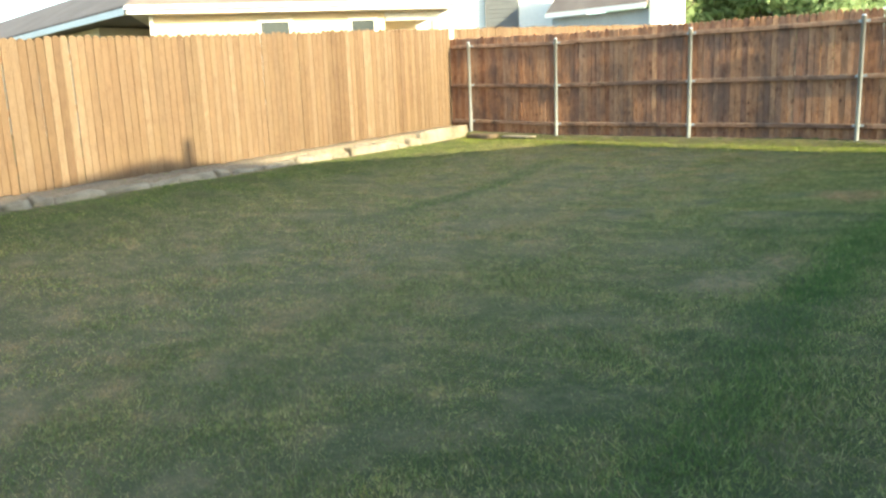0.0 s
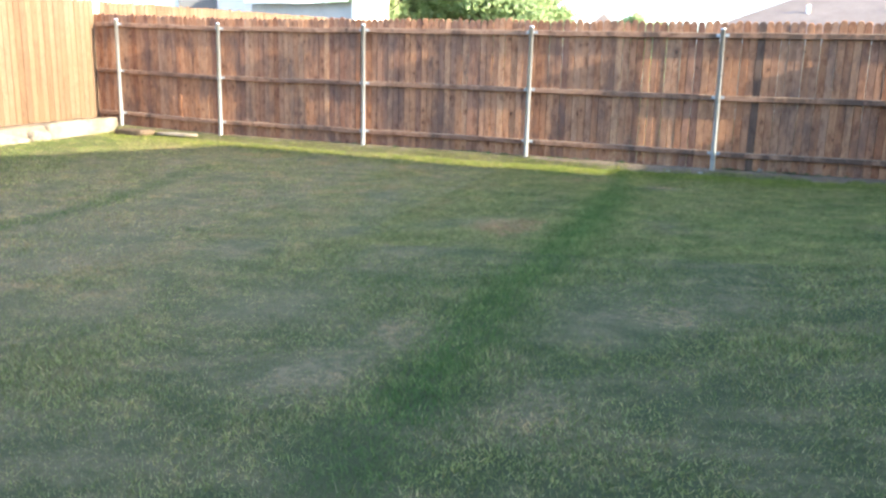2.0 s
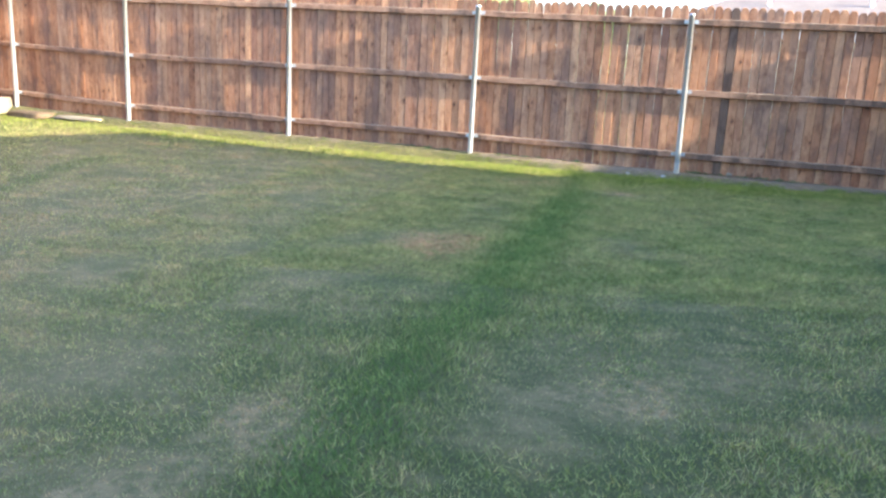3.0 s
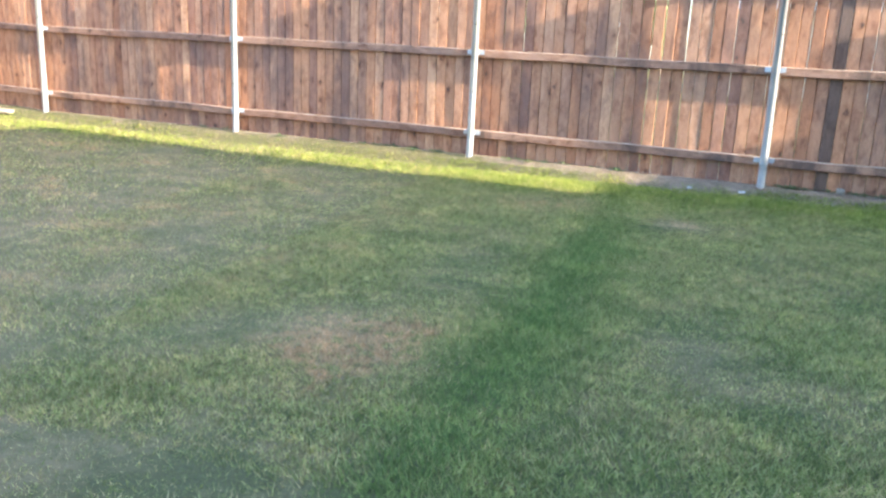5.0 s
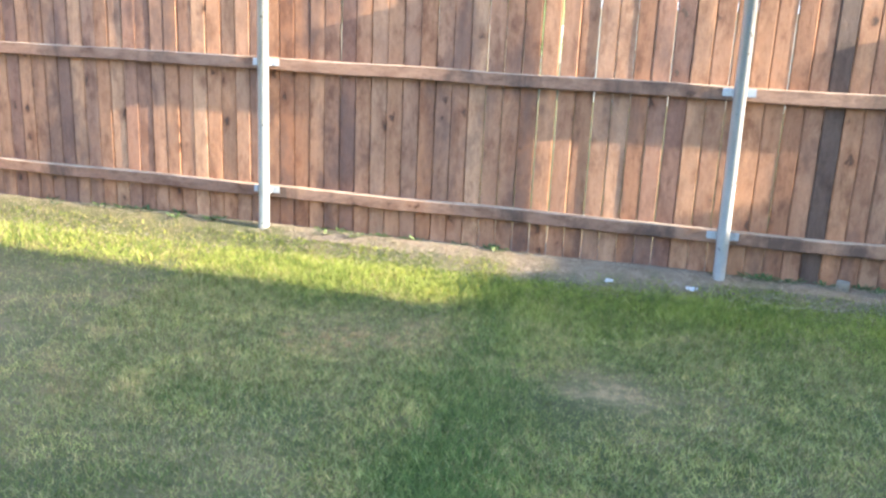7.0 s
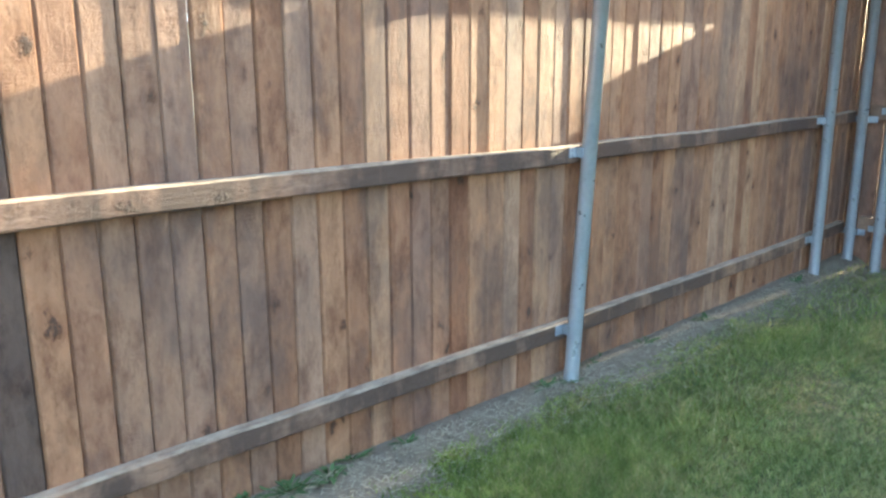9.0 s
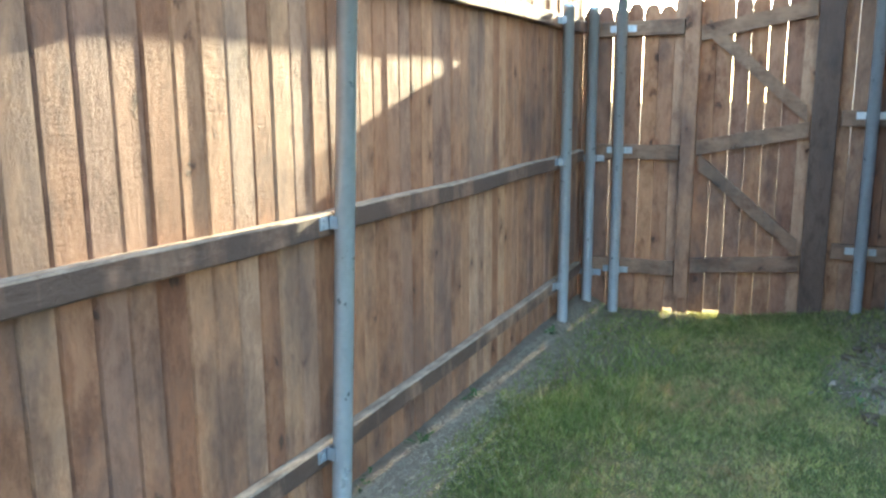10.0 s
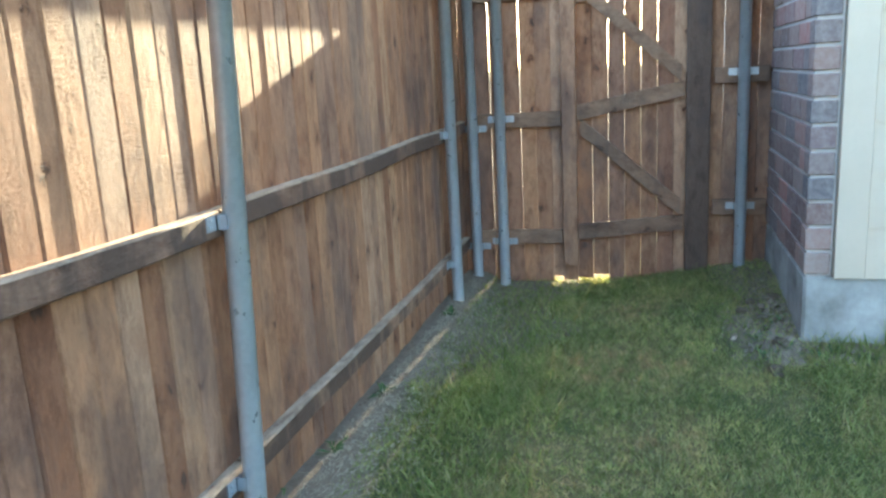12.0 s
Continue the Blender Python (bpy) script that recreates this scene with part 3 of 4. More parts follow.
def side_fence(name, label, y0, y1, seed):
    rng = random.Random(seed)
    fence = thing(name, label, "fence", kind="structure")
    kinds = [board_mesh("picket", 0.1035 + rng.uniform(-0.0015, 0.0015), 1.915 + rng.uniform(-0.012, 0.012), 0.017, CEDAR, rng, 0.027) for _ in range(8)]
    y = y1 - 0.104
    while y > y0:
        z = lerp(SIDE_BASE, y)
        part("picket", kinds[rng.randrange(8)], None, fence, "", pose(0.0 - abs(rng.gauss(0, 0.0035)), y + 0.052, z + rng.uniform(-0.01, 0.01), 0, rng.gauss(0, 0.06), 90 + rng.gauss(0, 1.3)))
        y -= 0.1036 + (0.006 if rng.random() < 0.07 else 0.0008 * rng.random())
    for d in (0.3, 1.0, 1.65):
        a, b = y0, y1 - 0.002
        bm = bmesh.new()
        steps = 12
        for i in range(steps):
            ya, yb = a + (b - a) * i / steps, a + (b - a) * (i + 1) / steps
            za, zb = lerp(SIDE_BASE, ya) + d, lerp(SIDE_BASE, yb) + d
            prism(bm, [(ya, za - 0.043), (yb, zb - 0.043), (yb, zb + 0.043), (ya, za + 0.043)], lambda u, v, k: (-0.023 - 0.038 * k, u, v))
        part("rail", bm, RAIL_ACROSS, fence)
    return fence


side_fence("fence_side", "sunlit honey-coloured cedar picket fence with rounded tops", -16.4, 0.033, 21)
side_fence("fence_side_far", "honey-coloured cedar fence running on beyond the brown fence", 0.08, 12.6, 22)


# ---------------------------------------------------------------- stone edging under the cedar fence
def rough_block(name, lx, ly, lz, rng, material, amount=0.02, cuts=3):
    bm = bmesh.new()
    bmesh.ops.create_cube(bm, size=1, matrix=Matrix.Diagonal((lx, ly, lz, 1)))
    bmesh.ops.subdivide_edges(bm, edges=bm.edges[:], cuts=cuts, use_grid_fill=True)
    s = rng.uniform(0, 99)
    for v in bm.verts:
        corner = sum(abs(c) > 0.44 * l for c, l in zip(v.co, (lx, ly, lz)))
        pull = 1 - 0.06 * max(0, corner - 1)
        v.co = Vector((v.co.x * pull, v.co.y * (1 - 0.02 * max(0, corner - 1)), v.co.z * pull)) + amount * noise.noise_vector(v.co * 6 + Vector((s, s, s)))
    for f in bm.faces:
        f.smooth = True
    return mesh_of(name, bm, material)


def stones():
    rng = random.Random(31)
    y = -0.02
    first = True
    while y > -12.0:
        l = 1.35 if first else rng.uniform(0.22, 0.85)
        yc = y - l / 2
        base, top = float(ground_z(0.45, yc)), lerp(SIDE_BASE, yc)
        h = (top - base + 0.015) * (1.0 if first else rng.uniform(0.25, 0.7))
        w = 0.30 if first else rng.uniform(0.16, 0.30)
        me = rough_block("edging_stone", w, l - rng.uniform(0.0, 0.06), h + 0.08, rng, STONE, 0.014 if first else 0.06)
        ob = new("edging_stone", me)
        ob.matrix_basis = pose(0.44 - w / 2 + rng.uniform(-0.03, 0.02) * (not first), yc, base - 0.08 + (h + 0.08) / 2, rng.uniform(-2, 2) + math.degrees(math.atan(0.036)), rng.uniform(-4, 4), rng.uniform(-4, 4))
        tagged(ob, "long pale limestone block at the foot of the cedar fence" if first else "rough pale limestone block at the foot of the fence", "stone", "edging stones along the fence")
        y -= l + (0.0 if first else rng.choice((0.0, 0.0, 0.02)))
        first = False


stones()

# ---------------------------------------------------------------- gate fence
GATE_X = 15.22


def gate_fence():
    rng = random.Random(41)
    fence = thing("fence_gate_side", "brown wooden fence panel beside the gate, against the light", "fence", kind="structure")
    base = lambda y: 0.055 + (-0.016 if -0.80 < y < -0.48 else -0.06) + 0.12 * max(0.0, (-y - 0.55)) / 0.95
    kinds = [board_mesh("picket", 0.0885 + rng.uniform(-0.0006, 0.0006), 1.84 + rng.uniform(-0.01, 0.01), 0.016, BROWN, rng, 0.022, 0.0025) for _ in range(6)]

    def row(parent, y0, y1, gaps):
        y, i = y0, 0
        while y > y1 + 0.05:
            part("picket", kinds[rng.randrange(6)], None, parent, "", pose(GATE_X + 0.039, y - 0.045, base(y) + rng.uniform(-0.015, 0.015), 0, rng.gauss(0, 0.06), -90 + rng.gauss(0, 0.8)))
            y -= 0.0884 + gaps[i % len(gaps)]
            i += 1

    row(fence, 0.041, -0.545, (-0.0012, 0.0026, -0.0012, 0.0008, -0.001, 0.0010, -0.001))
    row(fence, -1.338, -1.655, (0.0, 0.001))
    for z in (0.30, 0.99, 1.70):
        part("rail", boxed(GATE_X, GATE_X + 0.038, -0.55, -0.06, z - 0.043, z + 0.043, bevel=0.004), RAIL_ACROSS, fence)
    for z in (0.47, 1.19, 1.86):
        part("rail", boxed(GATE_X, GATE_X + 0.038, -1.66, -1.38, z - 0.043, z + 0.043, bevel=0.004), RAIL_ACROSS, fence)
    post(fence, GATE_X - 0.06, -0.045, -0.15, 1.80, (0.25, 0.95), -90)
    post(fence, GATE_X - 0.038, -0.205, -0.15, 1.86, (0.275, 1.0, 1.70), -90)
    post(fence, GATE_X - 0.038, -1.525, -0.05, 1.98, (0.48, 1.205, 1.88), -90)
    part("hinge_board", boxed(GATE_X - 0.012, GATE_X + 0.037, -1.362, -1.235, 0.07, 1.95, bevel=0.004), DARK, fence, "dark upright gate post board")

    gate = thing("gate", "brown wooden garden gate with a diagonal brace, closed", "gate")
    row(gate, -0.545, -1.30, (0.0004, 0.0020, 0.0012, 0.0012, 0.0008, 0.0004, -0.0006))
    for z0, z1 in ((0.33, 0.385), (1.02, 1.13), (1.66, 1.77)):
        bm = prism(bmesh.new(), [(-0.642, z0 - 0.042), (-1.225, z1 - 0.042), (-1.225, z1 + 0.042), (-0.642, z0 + 0.042)], lambda u, v, k: (GATE_X + 0.038 * k, u, v))
        part("gate_rail", bm, RAIL_ACROSS, gate)
    for (y0, z0), (y1, z1) in (((-0.66, 0.94), (-1.21, 0.47)), ((-0.68, 1.69), (-1.21, 1.21))):
        bm = prism(bmesh.new(), [(y0, z0 - 0.045), (y1, z1 - 0.045), (y1, z1 + 0.045), (y0, z0 + 0.045)], lambda u, v, k: (GATE_X + 0.003 + 0.034 * k, u, v))
        part("brace", bm, RAIL_ACROSS, gate)
    part("latch_board", boxed(GATE_X - 0.010, GATE_X + 0.036, -0.638, -0.555, 0.13, 1.85, bevel=0.004), BROWN, gate)


gate_fence()

# ---------------------------------------------------------------- own house
HX, HY = 14.10, -1.67        # the house corner


def hip_roof(bm, x0, x1, y0, y1, z0, ridge_z, inset, ridge_x=None, skew=0.0, thick=0.16):
    """A hip roof with its ridge along the longer side, and a flat underside."""
    if x1 - x0 >= y1 - y0:
        ym = (y0 + y1) / 2
        ridge = [(x0 + inset, ym, ridge_z), (x1 - inset, ym, ridge_z)]
    else:
        xm = ridge_x or (x0 + x1) / 2
        ridge = [(xm, y0 + inset, ridge_z), (xm, y1 - inset, ridge_z)]
    low = [bm.verts.new(p) for p in ((x0, y0, z0), (x1, y0, z0), (x1, y1 - skew, z0), (x0, y1, z0))]
    up = [bm.verts.new(p) for p in ((x0, y0, z0 + thick), (x1, y0, z0 + thick), (x1, y1 - skew, z0 + thick), (x0, y1, z0 + thick))]
    r = [bm.verts.new(p) for p in ridge]
    bm.faces.new(low[::-1])
    for i in range(4):
        j = (i + 1) % 4
        bm.faces.new((low[i], low[j], up[j], up[i]))
    if x1 - x0 >= y1 - y0:
        for f in ((up[0], up[1], r[1], r[0]), (up[1], up[2], r[1]), (up[2], up[3], r[0], r[1]), (up[3], up[0], r[0])):
            bm.faces.new(f)
    else:
        for f in ((up[0], up[1], r[0]), (up[1], up[2], r[1], r[0]), (up[2], up[3], r[1]), (up[3], up[0], r[0], r[1])):
            bm.faces.new(f)
    bmesh.ops.recalc_face_normals(bm, faces=bm.faces[:])
    return bm


def own_house():
    rng = random.Random(51)
    house = thing("house", "brick and cream siding house corner on a concrete slab", "house")
    top = 2.94
    slab_top = 0.375
    part("slab", boxed(HX, 22.6, -14.0, HY, -0.5, slab_top, bevel=0.012), CONCRETE, house, "bare patchy concrete slab edge")
    wall = part("brick_wall", boxed(HX + 0.006, 22.5, HY - 0.105, HY - 0.006, slab_top, top), MORTAR, house, "brown brick wall with pale mortar joints")
    part("inner_wall", boxed(HX + 0.02, 22.5, -13.9, HY - 0.11, slab_top, top), SIDING, house)
    # lap siding on the side that faces the lawn, with a corner board
    part("corner_board", boxed(HX - 0.022, HX + 0.018, HY - 0.225, HY - 0.108, slab_top - 0.006, top, bevel=0.003), SIDING, house)
    pitch = 0.212
    for i in range(13):
        z = slab_top + i * pitch - 0.006
        if z > top - 0.05:
            break
        bm = prism(bmesh.new(), [(0.016, z), (-0.014, z), (-0.003, min(z + pitch + 0.02, top)), (0.016, min(z + pitch + 0.02, top))], lambda u, v, k: (HX + u, -13.9 + (HY - 0.228 + 13.9) * k, v))
        part("siding_board", bm, SIDING, house, "cream lap siding board")
    roof = part("roof", hip_roof(bmesh.new(), 13.62, 23.0, -14.0, -0.95, 2.95, 5.90, 6.4, 19.72, 0.42), SHINGLE, house, "grey shingle hip roof")
    part("vent_pipe", boxed(19.05, 19.17, -7.02, -6.88, 5.2, 5.98, bevel=0.01), STEEL, roof)
    # bricks, each on its own, where the camera comes near
    course, length = 0.1035, 0.262
    across = mesh_of("brick", boxed(0, length - 0.012, -0.05, 0.0, 0, course - 0.015, bevel=0.003), BRICK)
    end = mesh_of("brick", boxed(-0.004, 0.1, -0.094, 0.004, 0, course - 0.015, bevel=0.003), BRICK)
    for c in range(24):
        z = slab_top + 0.010 + c * course
        part("brick", end, None, wall, "", pose(HX - rng.uniform(0, 0.003), HY, z))
        x = HX + (0.112 if c % 2 else 0.241)
        if c % 2 == 0:
            part("brick", mesh_of("brick", boxed(0, 0.117, -0.05, 0.0, 0, course - 0.015, bevel=0.003), BRICK), None, wall, "", pose(HX + 0.112, HY + rng.uniform(0, 0.003), z))
        while x < 16.2:
            part("brick", across, None, wall, "", pose(x, HY + rng.uniform(0, 0.004), z))
            x += length
    return house


own_house()


# ---------------------------------------------------------------- houses beyond the fences
def far_window(house, x0, x1, z0, z1, y, material=GLASS):
    w = part("window", boxed(x0, x1, y - 0.05, y + 0.02, z0, z1), material, house)
    part("window_frame", boxed(x0 - 0.09, x1 + 0.09, y - 0.02, y + 0.03, z1 + 0.002, z1 + 0.07), WHITE, w)
    for a, b in ((x0 - 0.09, x0 - 0.002), (x1 + 0.002, x1 + 0.09)):
        part("window_frame", boxed(a, b, y - 0.02, y + 0.03, z0, z1), WHITE, w)


def cream_house():
    """Single storey, behind the cedar fence: a front block, local x along its wall towards the yard, and a wing set at an angle behind it."""
    house = thing("cream_house", "single-storey cream house with white fascia and grey hip roof", "house", at=(-5.55, -3.75, 0))
    house.rotation_euler = (0, 0, radians(53.2))
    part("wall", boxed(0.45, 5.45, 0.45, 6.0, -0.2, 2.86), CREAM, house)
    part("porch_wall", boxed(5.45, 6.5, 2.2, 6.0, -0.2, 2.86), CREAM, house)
    part("porch_beam", boxed(5.46, 6.9, 0.45, 0.62, 2.66, 2.84, bevel=0.02), WHITE, house)
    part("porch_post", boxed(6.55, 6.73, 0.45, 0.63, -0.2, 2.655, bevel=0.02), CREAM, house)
    part("soffit", boxed(0.02, 6.95, 0.02, 6.4, 2.865, 2.90), SIDING, house)
    part("fascia", boxed(-0.02, 7.0, -0.025, 0.0, 2.86, 3.0, bevel=0.005), WHITE, house, "white fascia board")
    part("gutter", boxed(-0.05, 7.05, -0.12, -0.028, 2.94, 3.03, bevel=0.02), WHITE, house)
    part("roof", hip_roof(bmesh.new(), 0.0, 7.0, 0.0, 6.5, 2.905, 5.0, 3.3), SHINGLE, house, "grey shingle hip roof")
    far_window(house, 2.7, 3.3, 0.9, 2.68, 0.45)
    far_window(house, 4.7, 5.2, 0.9, 2.68, 0.45)
    part("downpipe", boxed(0.36, 0.445, 0.36, 0.445, 0, 2.85, bevel=0.015), WHITE, house)
    turned = pose(0, 0, 0, 0, 0, 31)
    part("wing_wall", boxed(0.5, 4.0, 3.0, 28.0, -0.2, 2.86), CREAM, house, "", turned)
    part("wing_fascia", boxed(-0.045, -0.022, 0.1, 30.0, 2.86, 3.0, bevel=0.005), WHITE, house, "white fascia board", turned)
    part("wing_roof", hip_roof(bmesh.new(), 0.0, 4.4, 0.1, 30.0, 2.90, 4.3, 2.2), SHINGLE, house, "grey shingle hip roof", turned)


def white_house():
    """Two storeys, white, farther back, with a grey siding bay."""
    house = thing("white_house", "two-storey white house with a grey siding bay", "house", at=(-15.3, 18.2, 0))
    house.rotation_euler = (0, 0, radians(32))
    part("wall", boxed(-6.0, 1.7, 0.0, 8.0, 0, 7.0), WHITE, house)
    bay = part("grey_bay", boxed(1.72, 3.3, -0.3, 6.0, 0, 7.0), SLATE, house, "dark grey lap siding bay")
    for i in range(26):
        part("siding_board", boxed(1.72, 3.3, -0.33, -0.302, 1.0 + i * 0.2, 1.185 + i * 0.2, bevel=0.006), SLATE, bay)
    part("wall", boxed(3.32, 6.6, 0.0, 8.0, 0, 7.0), WHITE, house)
    part("roof", hip_roof(bmesh.new(), -6.4, 7.0, -0.5, 8.4, 7.002, 9.6, 4.2), SHINGLE, house, "grey shingle roof")


def wing_house():
    """A low wing with a grey shaded side and a white sunlit end wall."""
    house = thing("low_house", "low grey and white house with a grey shingle roof", "house")
    part("wall", boxed(-9.5, -4.76, 18.3, 21.1, 0, 4.0), GREY_WALL, house, "grey siding wall in shade")
    part("end_wall", prism(bmesh.new(), [(18.1, 0), (21.2, 0), (21.2, 5.1), (19.65, 5.9), (18.1, 4.35)], lambda u, v, k: (-4.74 + 0.12 * k, u, v)), WHITE, house, "white end wall in full sun")
    bm = prism(bmesh.new(), [(17.9, 4.02), (17.9, 4.18), (19.9, 5.9), (21.6, 4.9), (21.6, 4.75), (19.9, 5.7)], lambda u, v, k: (-9.6 + 4.8 * k, u, v))
    part("roof", bm, SHINGLE, house, "grey shingle roof")
    part("fascia", boxed(-9.6, -4.78, 17.87, 17.898, 4.0, 4.2), WHITE, house)


def roof_house(at, turn, w, d, wall_h, ridge, label, vents=()):
    house = thing("far_house", label, "house", at=at)
    house.rotation_euler = (0, 0, radians(turn))
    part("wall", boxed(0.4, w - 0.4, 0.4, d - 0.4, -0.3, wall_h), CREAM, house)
    roof = part("roof", hip_roof(bmesh.new(), 0, w, 0, d, wall_h + 0.002, ridge, min(w, d) * 0.48), SHINGLE, house, "brown-grey shingle roof")
    part("fascia", boxed(-0.02, w + 0.02, -0.03, -0.002, wall_h - 0.02, wall_h + 0.18), WHITE, house)
    for x, y, z, h in vents:
        part("vent_pipe", tube(bmesh.new(), 0.06, z, z + h, 10), WHITE, roof, "white vent pipe", pose(x, y, 0))
    return house


cream_house()
white_house()
wing_house()
roof_house((7.8, 17.0, 0), 0, 17.0, 11.0, 2.45, 5.0, "far single-storey house with brown-grey hip roof", ((3.9, 2.2, 3.4, 0.42), (6.9, 2.3, 3.4, 0.55), (9.4, 3.6, 4.0, 0.55)))
roof_house((-2.8, 44.0, 0), 8, 6.0, 9.0, 2.9, 6.0, "distant house with small grey gabled roof")


# ---------------------------------------------------------------- trees beyond the fences
def tree(x, y, z, height, spread, seed, leaves=10000):
    rng = random.Random(seed)
    t = thing("tree", "leafy green deciduous tree beyond the fence", "tree", "trees beyond the fence", at=(x, y, z))
    bm = bmesh.new()
    clumps = []

    def limb(p, way, length, r, level):
        steps = 5
        pts = [p]
        w = way.copy()
        for _ in range(steps):
            w = (w + Vector((rng.gauss(0, 0.13), rng.gauss(0, 0.13), rng.gauss(0.04, 0.08)))).normalized()
            pts.append(pts[-1] + w * (length / steps))
        rings = []
        for i, q in enumerate(pts):
            rr = r * (1 - 0.62 * i / steps)
            rings.append([bm.verts.new(q + Vector((rr * math.cos(a), rr * math.sin(a), 0))) for a in (0, 1.257, 2.513, 3.77, 5.027)])
        for a, b in zip(rings, rings[1:]):
            for i in range(5):
                bm.faces.new((a[i], a[(i + 1) % 5], b[(i + 1) % 5], b[i]))
        if level < 2:
            for i in range(3 + (level == 0) * 3):
                q = pts[rng.randint(2, steps)]
                a = rng.uniform(0, 2 * math.pi)
                limb(q, Vector((math.cos(a), math.sin(a), rng.uniform(0.25, 0.9))).normalized(), length * rng.uniform(0.5, 0.72), r * 0.5, level + 1)
        else:
            clumps.append(pts[-1])
            clumps.append(pts[-3])

    limb(Vector((0, 0, 0)), Vector((0, 0, 1)), height * 0.5, height * 0.028, 0)
    part("trunk", bm, BARK, t)
    top = max(c.z for c in clumps)
    wide = max(max(abs(c.x), abs(c.y)) for c in clumps)
    sx, sz = spread / wide, height / top
    verts, faces = [], []
    for i in range(leaves):
        c = clumps[rng.randrange(len(clumps))]
        c = Vector((c.x * sx, c.y * sx, c.z * sz * 0.93))
        o = Vector((rng.gauss(0, 1), rng.gauss(0, 1), rng.gauss(0, 0.8))) * (0.16 * spread)
        p = c + o
        s = rng.uniform(0.08, 0.17) * (0.7 + height / 16)
        u = Vector((rng.gauss(0, 1), rng.gauss(0, 1), rng.gauss(0, 1))).normalized()
        v = u.orthogonal().normalized()
        k = len(verts)
        verts += [p - u * s, p + v * s * 0.55, p + u * s, p - v * s * 0.55]
        faces.append((k, k + 1, k + 2, k + 3))
    me = bpy.data.meshes.new("crown")
    me.from_pydata(verts, [], faces)
    me.materials.append(LEAF)
    part("crown", me, None, t)


for i, (x, y, z, h, s) in enumerate(((-9.4, 30.0, 0, 8.0, 3.0), (-6.2, 31.0, 0, 8.4, 3.1), (-3.0, 32.0, 0, 7.6, 2.9), (-1.0, 33.0, 0, 7.2, 1.9),
                                     (-13.0, 34.0, 0, 8.2, 3.0), (3.2, 38.0, 0, 4.9, 1.1), (4.6, 38.5, 0, 5.2, 1.4), (-4.8, 35.0, 0, 8.0, 3.0), (-7.8, 34.0, 0, 8.2, 3.0))):
    tree(x, y, z, h, s, 70 + i)


# ---------------------------------------------------------------- small things by the fences
def crumpled(name, lx, ly, lz, rng, material):
    """A scrap of paper: a sheet with thickness, folded and creased unevenly."""
    bm = bmesh.new()
    n = 6
    s = rng.uniform(0, 50)
    grid = {}
    for i in range(n + 1):
        for j in range(n + 1):
            u, v = i / n - 0.5, j / n - 0.5
            p = Vector((u * lx, v * ly, 0)) + 0.3 * ly * noise.noise_vector(Vector((u * 3 + s, v * 3, s)))
            p.z = abs(noise.noise(Vector((u * 5 + s, v * 5, 0.5)))) * lz * 2.4 + rng.uniform(0, 0.15) * lz
            grid[i, j] = p
    for side in (0, 1):
        rows = {k: bm.verts.new(p + Vector((0, 0, -0.0012 * side))) for k, p in grid.items()}
        for i in range(n):
            for j in range(n):
                bm.faces.new((rows[i, j], rows[i + 1, j], rows[i + 1, j + 1]))
                bm.faces.new((rows[i, j], rows[i + 1, j + 1], rows[i, j + 1]))
    return mesh_of(name, bm, material)


def clods():
    """Crumbs of dry earth along the bare strip."""
    rng = random.Random(83)
    verts, faces = [], []
    tips = ((1, 0, 0), (0, 1, 0), (-1, 0, 0), (0, -1, 0), (0, 0, 0.7), (0, 0, -0.6))
    for i in range(5400):
        x, y = rng.uniform(1.0, 15.1), 0.03 - abs(rng.gauss(0, 0.11))
        r = min(0.012, 0.002 + rng.expovariate(1 / 0.0020))
        if i >= 4200:
            x, y = 13.86 + abs(rng.gauss(0, 0.36)), -1.645 + abs(rng.gauss(0, 0.09)) - (0.3 * rng.random() if i % 5 == 0 else 0)
            if x > 14.06:
                y = max(y, -1.65)
            r = min(0.026, 0.004 + rng.expovariate(1 / 0.006))
        a = rng.uniform(0, 6.28)
        z = float(ground_z(x, y)) + r * 0.2
        k = len(verts)
        for tx, ty, tz in tips:
            q = r * rng.uniform(0.6, 1.2)
            verts.append((x + q * (tx * math.cos(a) - ty * math.sin(a)), y + q * (tx * math.sin(a) + ty * math.cos(a)), z + q * tz))
        for j in range(4):
            faces.append((k + j, k + (j + 1) % 4, k + 4))
            faces.append((k + (j + 1) % 4, k + j, k + 5))
    me = bpy.data.meshes.new("earth_clods")
    me.from_pydata(verts, [], faces)
    me.materials.append(CLOD)
    tagged(new("earth_clods", me), "small crumbs of dry earth along the fence and house slab", "earth", kind="stuff")


clods()


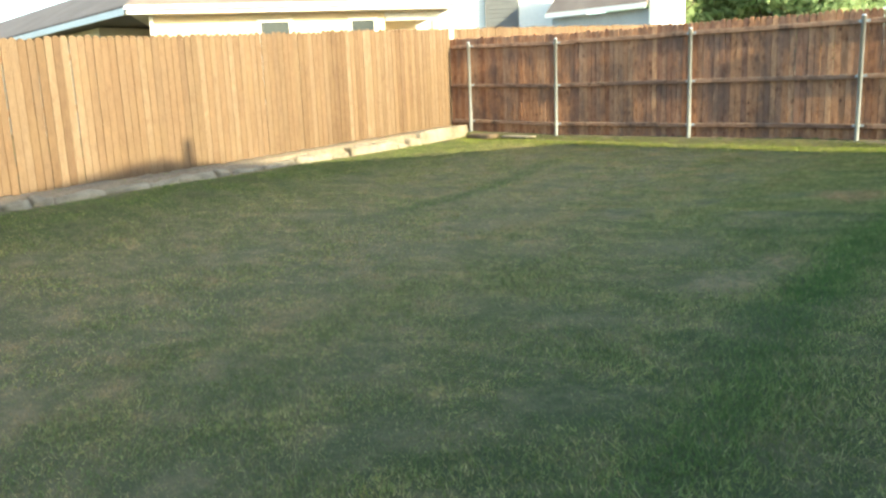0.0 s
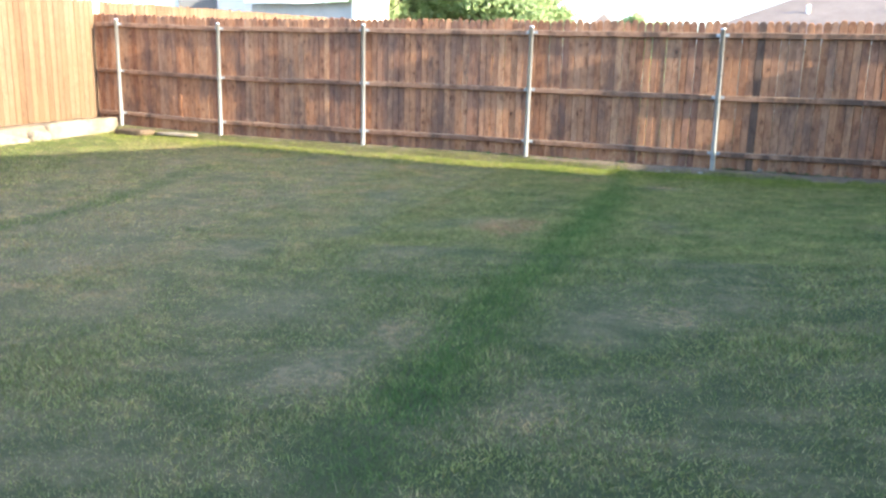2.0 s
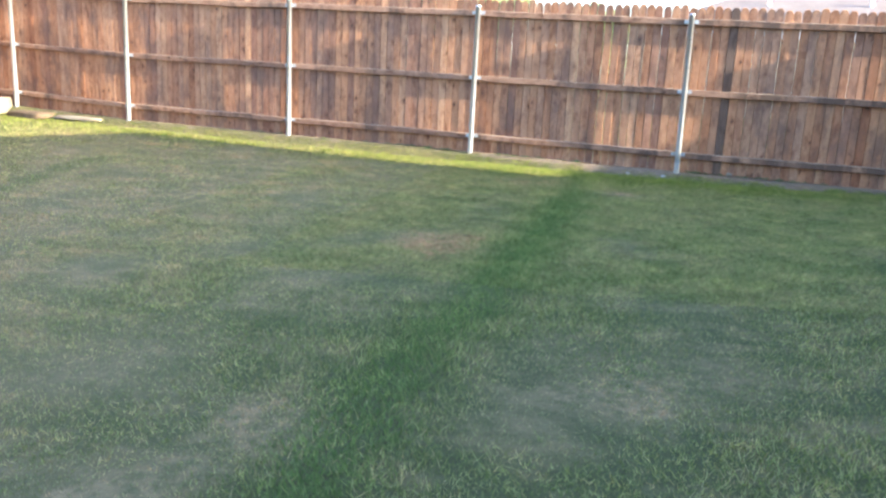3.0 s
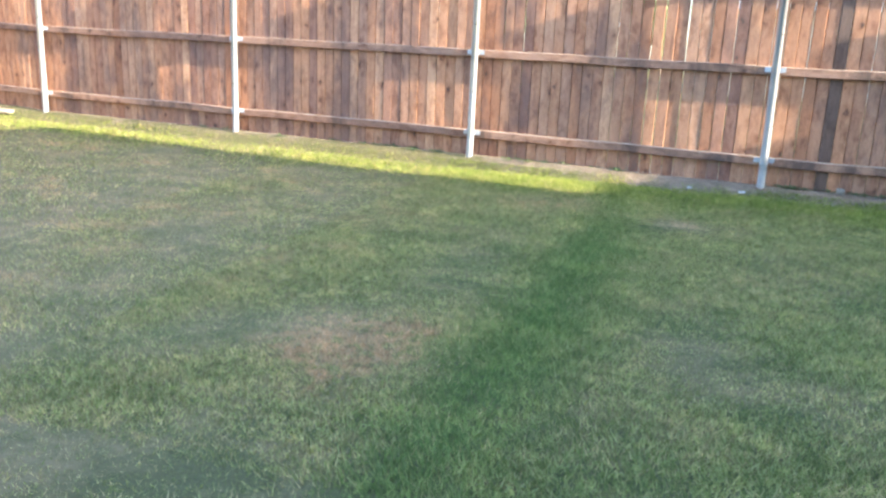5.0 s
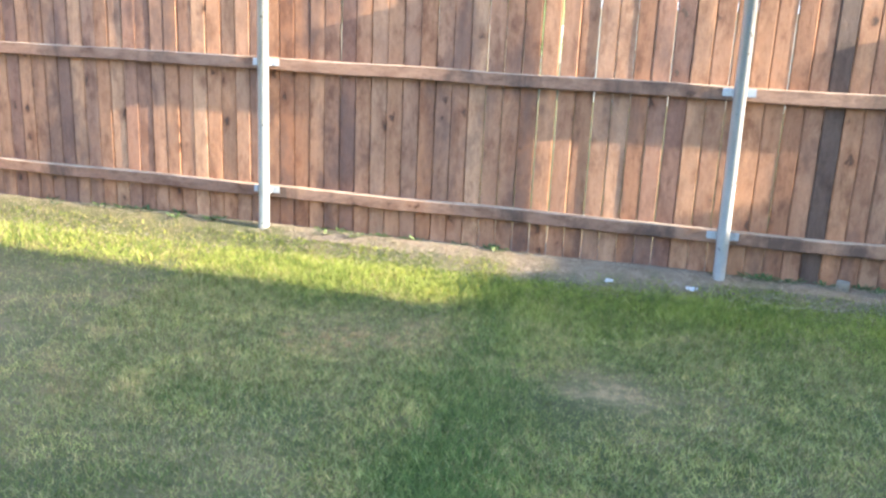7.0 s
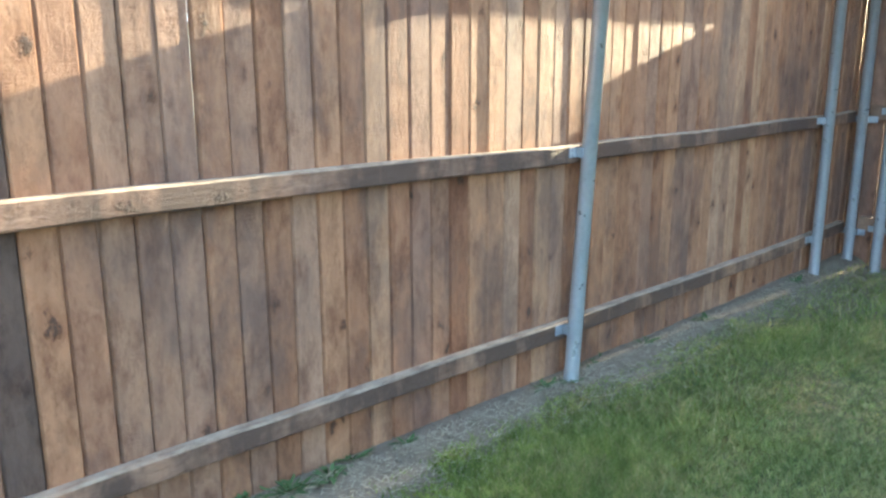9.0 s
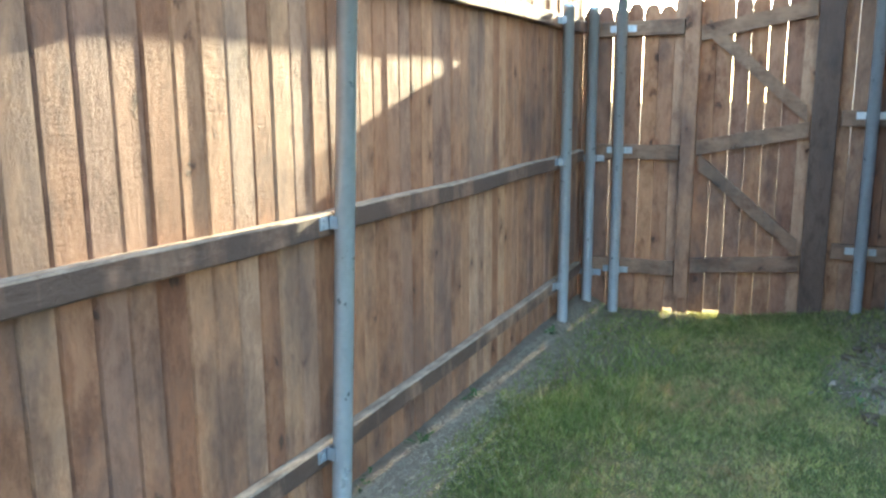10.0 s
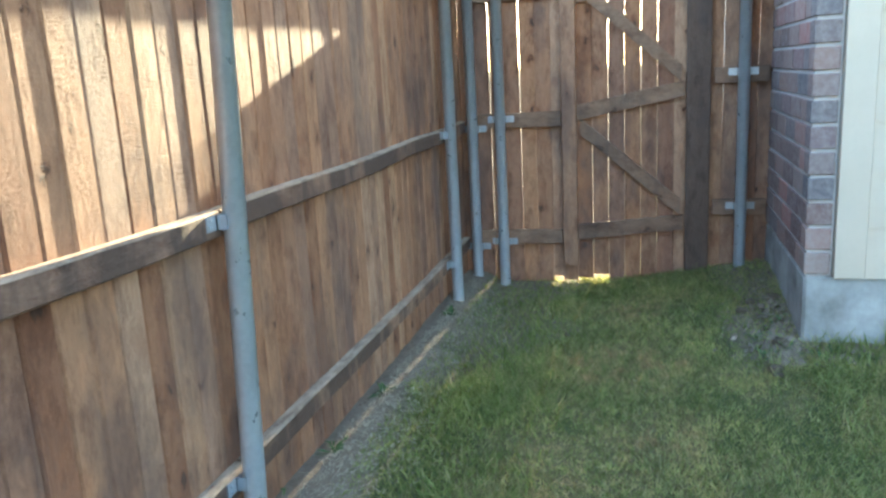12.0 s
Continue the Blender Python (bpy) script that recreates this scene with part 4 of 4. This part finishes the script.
def debris():
    rng = random.Random(81)
    me = rough_block("earth_mound", 0.62, 0.30, 0.10, rng, DIRT, 0.03, 4)
    ob = new("earth_mound", me)
    ob.matrix_basis = pose(0.98, -0.24, float(ground_z(0.98, -0.24)) + 0.035)
    tagged(ob, "low dark mound of dug earth beside a fence post", "earth mound")
    me = rough_block("flat_stone", 0.75, 0.20, 0.05, rng, STONE, 0.015)
    ob = new("flat_stone", me)
    ob.matrix_basis = pose(1.75, -0.13, float(ground_z(1.75, -0.13)) + 0.012, 0, 0, 4)
    tagged(ob, "flat pale stone slab on the ground by the fence", "stone")
    for x, y, sx, sy, sz, mat, name, label in ((10.53, -0.03, 0.06, 0.05, 0.055, STONE, "pebble", "small pinkish stone on bare earth by the fence"),
                                               (9.84, -0.15, 0.05, 0.03, 0.016, PAPER, "paper_scrap", "crumpled white paper scrap on bare earth"),
                                               (9.45, -0.15, 0.035, 0.025, 0.012, PAPER, "paper_scrap", "small white paper scrap on bare earth")):
        ob = new(name, rough_block(name, sx, sy, sz, rng, mat, 0.012) if name == "pebble" else crumpled(name, sx, sy, sz, rng, mat))
        ob.matrix_basis = pose(x, y, float(ground_z(x, y)) + sz * 0.42, 0, 0, rng.uniform(-30, 30))
        tagged(ob, label, "stone" if name == "pebble" else "scrap")
    # broken straw on the bare strip
    verts, faces = [], []
    for i in range(16000):
        x, y = rng.uniform(1.2, 15.0), -0.02 - abs(rng.gauss(0, 0.13))
        a, l, w = rng.gauss(0, 0.9), rng.uniform(0.012, 0.06), rng.uniform(0.0009, 0.0019)
        z = float(ground_z(x, y)) + rng.uniform(0.004, 0.016)
        d = Vector((math.cos(a), math.sin(a), rng.uniform(-0.1, 0.1))) * l
        n = Vector((-math.sin(a), math.cos(a), 0)) * w
        p = Vector((x, y, z))
        k = len(verts)
        verts += [p - n, p + d, p + n]
        faces.append((k, k + 1, k + 2))
    me = bpy.data.meshes.new("dry_straw")
    me.from_pydata(verts, [], faces)
    me.materials.append(STRAW)
    tagged(new("dry_straw", me), "scattered dry straw on bare earth along the fence", "straw", kind="stuff")
    # stones at the slab's foot
    for i in range(10):
        x, y = rng.uniform(13.75, 14.6), rng.uniform(-1.62, -1.45)
        s = rng.uniform(0.02, 0.05)
        ob = new("rubble_stone", rough_block("rubble_stone", s * 1.4, s, s * 0.7, rng, DIRT, 0.008, 2))
        ob.matrix_basis = pose(x, y, float(ground_z(x, y)) + s * 0.2, 0, 0, rng.uniform(0, 180))
        tagged(ob, "small rubble stone by the house slab", "stone", "rubble by the house")


debris()


def weed(x, y, seed):
    """A low tuft of broad leaves."""
    rng = random.Random(seed)
    bm = bmesh.new()
    root = bm.verts.new((0, 0, 0))
    for i in range(rng.randint(14, 24)):
        a, l, up = rng.uniform(0, 6.283), rng.uniform(0.02, 0.07), rng.uniform(0.4, 1.5)
        d = Vector((math.cos(a), math.sin(a), up)).normalized()
        n = Vector((-math.sin(a), math.cos(a), 0)) * l * 0.13
        o = Vector((rng.gauss(0, 0.03), rng.gauss(0, 0.012), 0))
        v = [root] + [bm.verts.new(q) for q in (o + d * l * 0.5 + n, o + d * l + Vector((0, 0, -0.25 * l)), o + d * l * 0.5 - n)]
        bm.faces.new(v)
    ob = new("weed", mesh_of("weed", bm, WEED))
    ob.matrix_basis = pose(x, y, float(ground_z(x, y)) - 0.004)
    tagged(ob, "small green weed tuft at the foot of the fence", "weed", "weeds along the fence")


for i, (x, y) in enumerate(((10.15, 0.0), (10.3, -0.01), (10.9, 0.0), (12.2, -0.03), (12.32, -0.06), (12.55, 0.0), (12.9, -0.02), (8.1, -0.04), (7.9, -0.06), (6.2, -0.05),
                            (5.6, -0.06), (7.0, -0.06), (13.4, -0.04), (14.4, -0.05), (11.5, -0.02), (14.02, -1.60), (13.9, -1.72), (13.95, -1.9), (14.3, -1.6), (13.98, -1.70), (14.0, -1.78), (14.04, -2.02), (14.02, -2.12), (14.0, -2.25), (13.95, -1.52), (14.15, -1.50), (14.25, -1.55))):
    weed(x, y, 300 + i)
foot = random.Random(91)
for i in range(34):
    weed(foot.choice((foot.uniform(6.6, 8.9), foot.uniform(9.9, 11.2), foot.uniform(2.8, 14.4))), foot.uniform(-0.045, 0.03), 340 + i)

# ---------------------------------------------------------------- the far side of the yard, out of sight
part("fence_south", boxed(-0.2, 14.0, -16.9, -16.85, -0.6, 1.5), CEDAR)
tagged(bpy.data.objects["fence_south"], "plain wooden fence closing the yard", "fence", kind="structure")
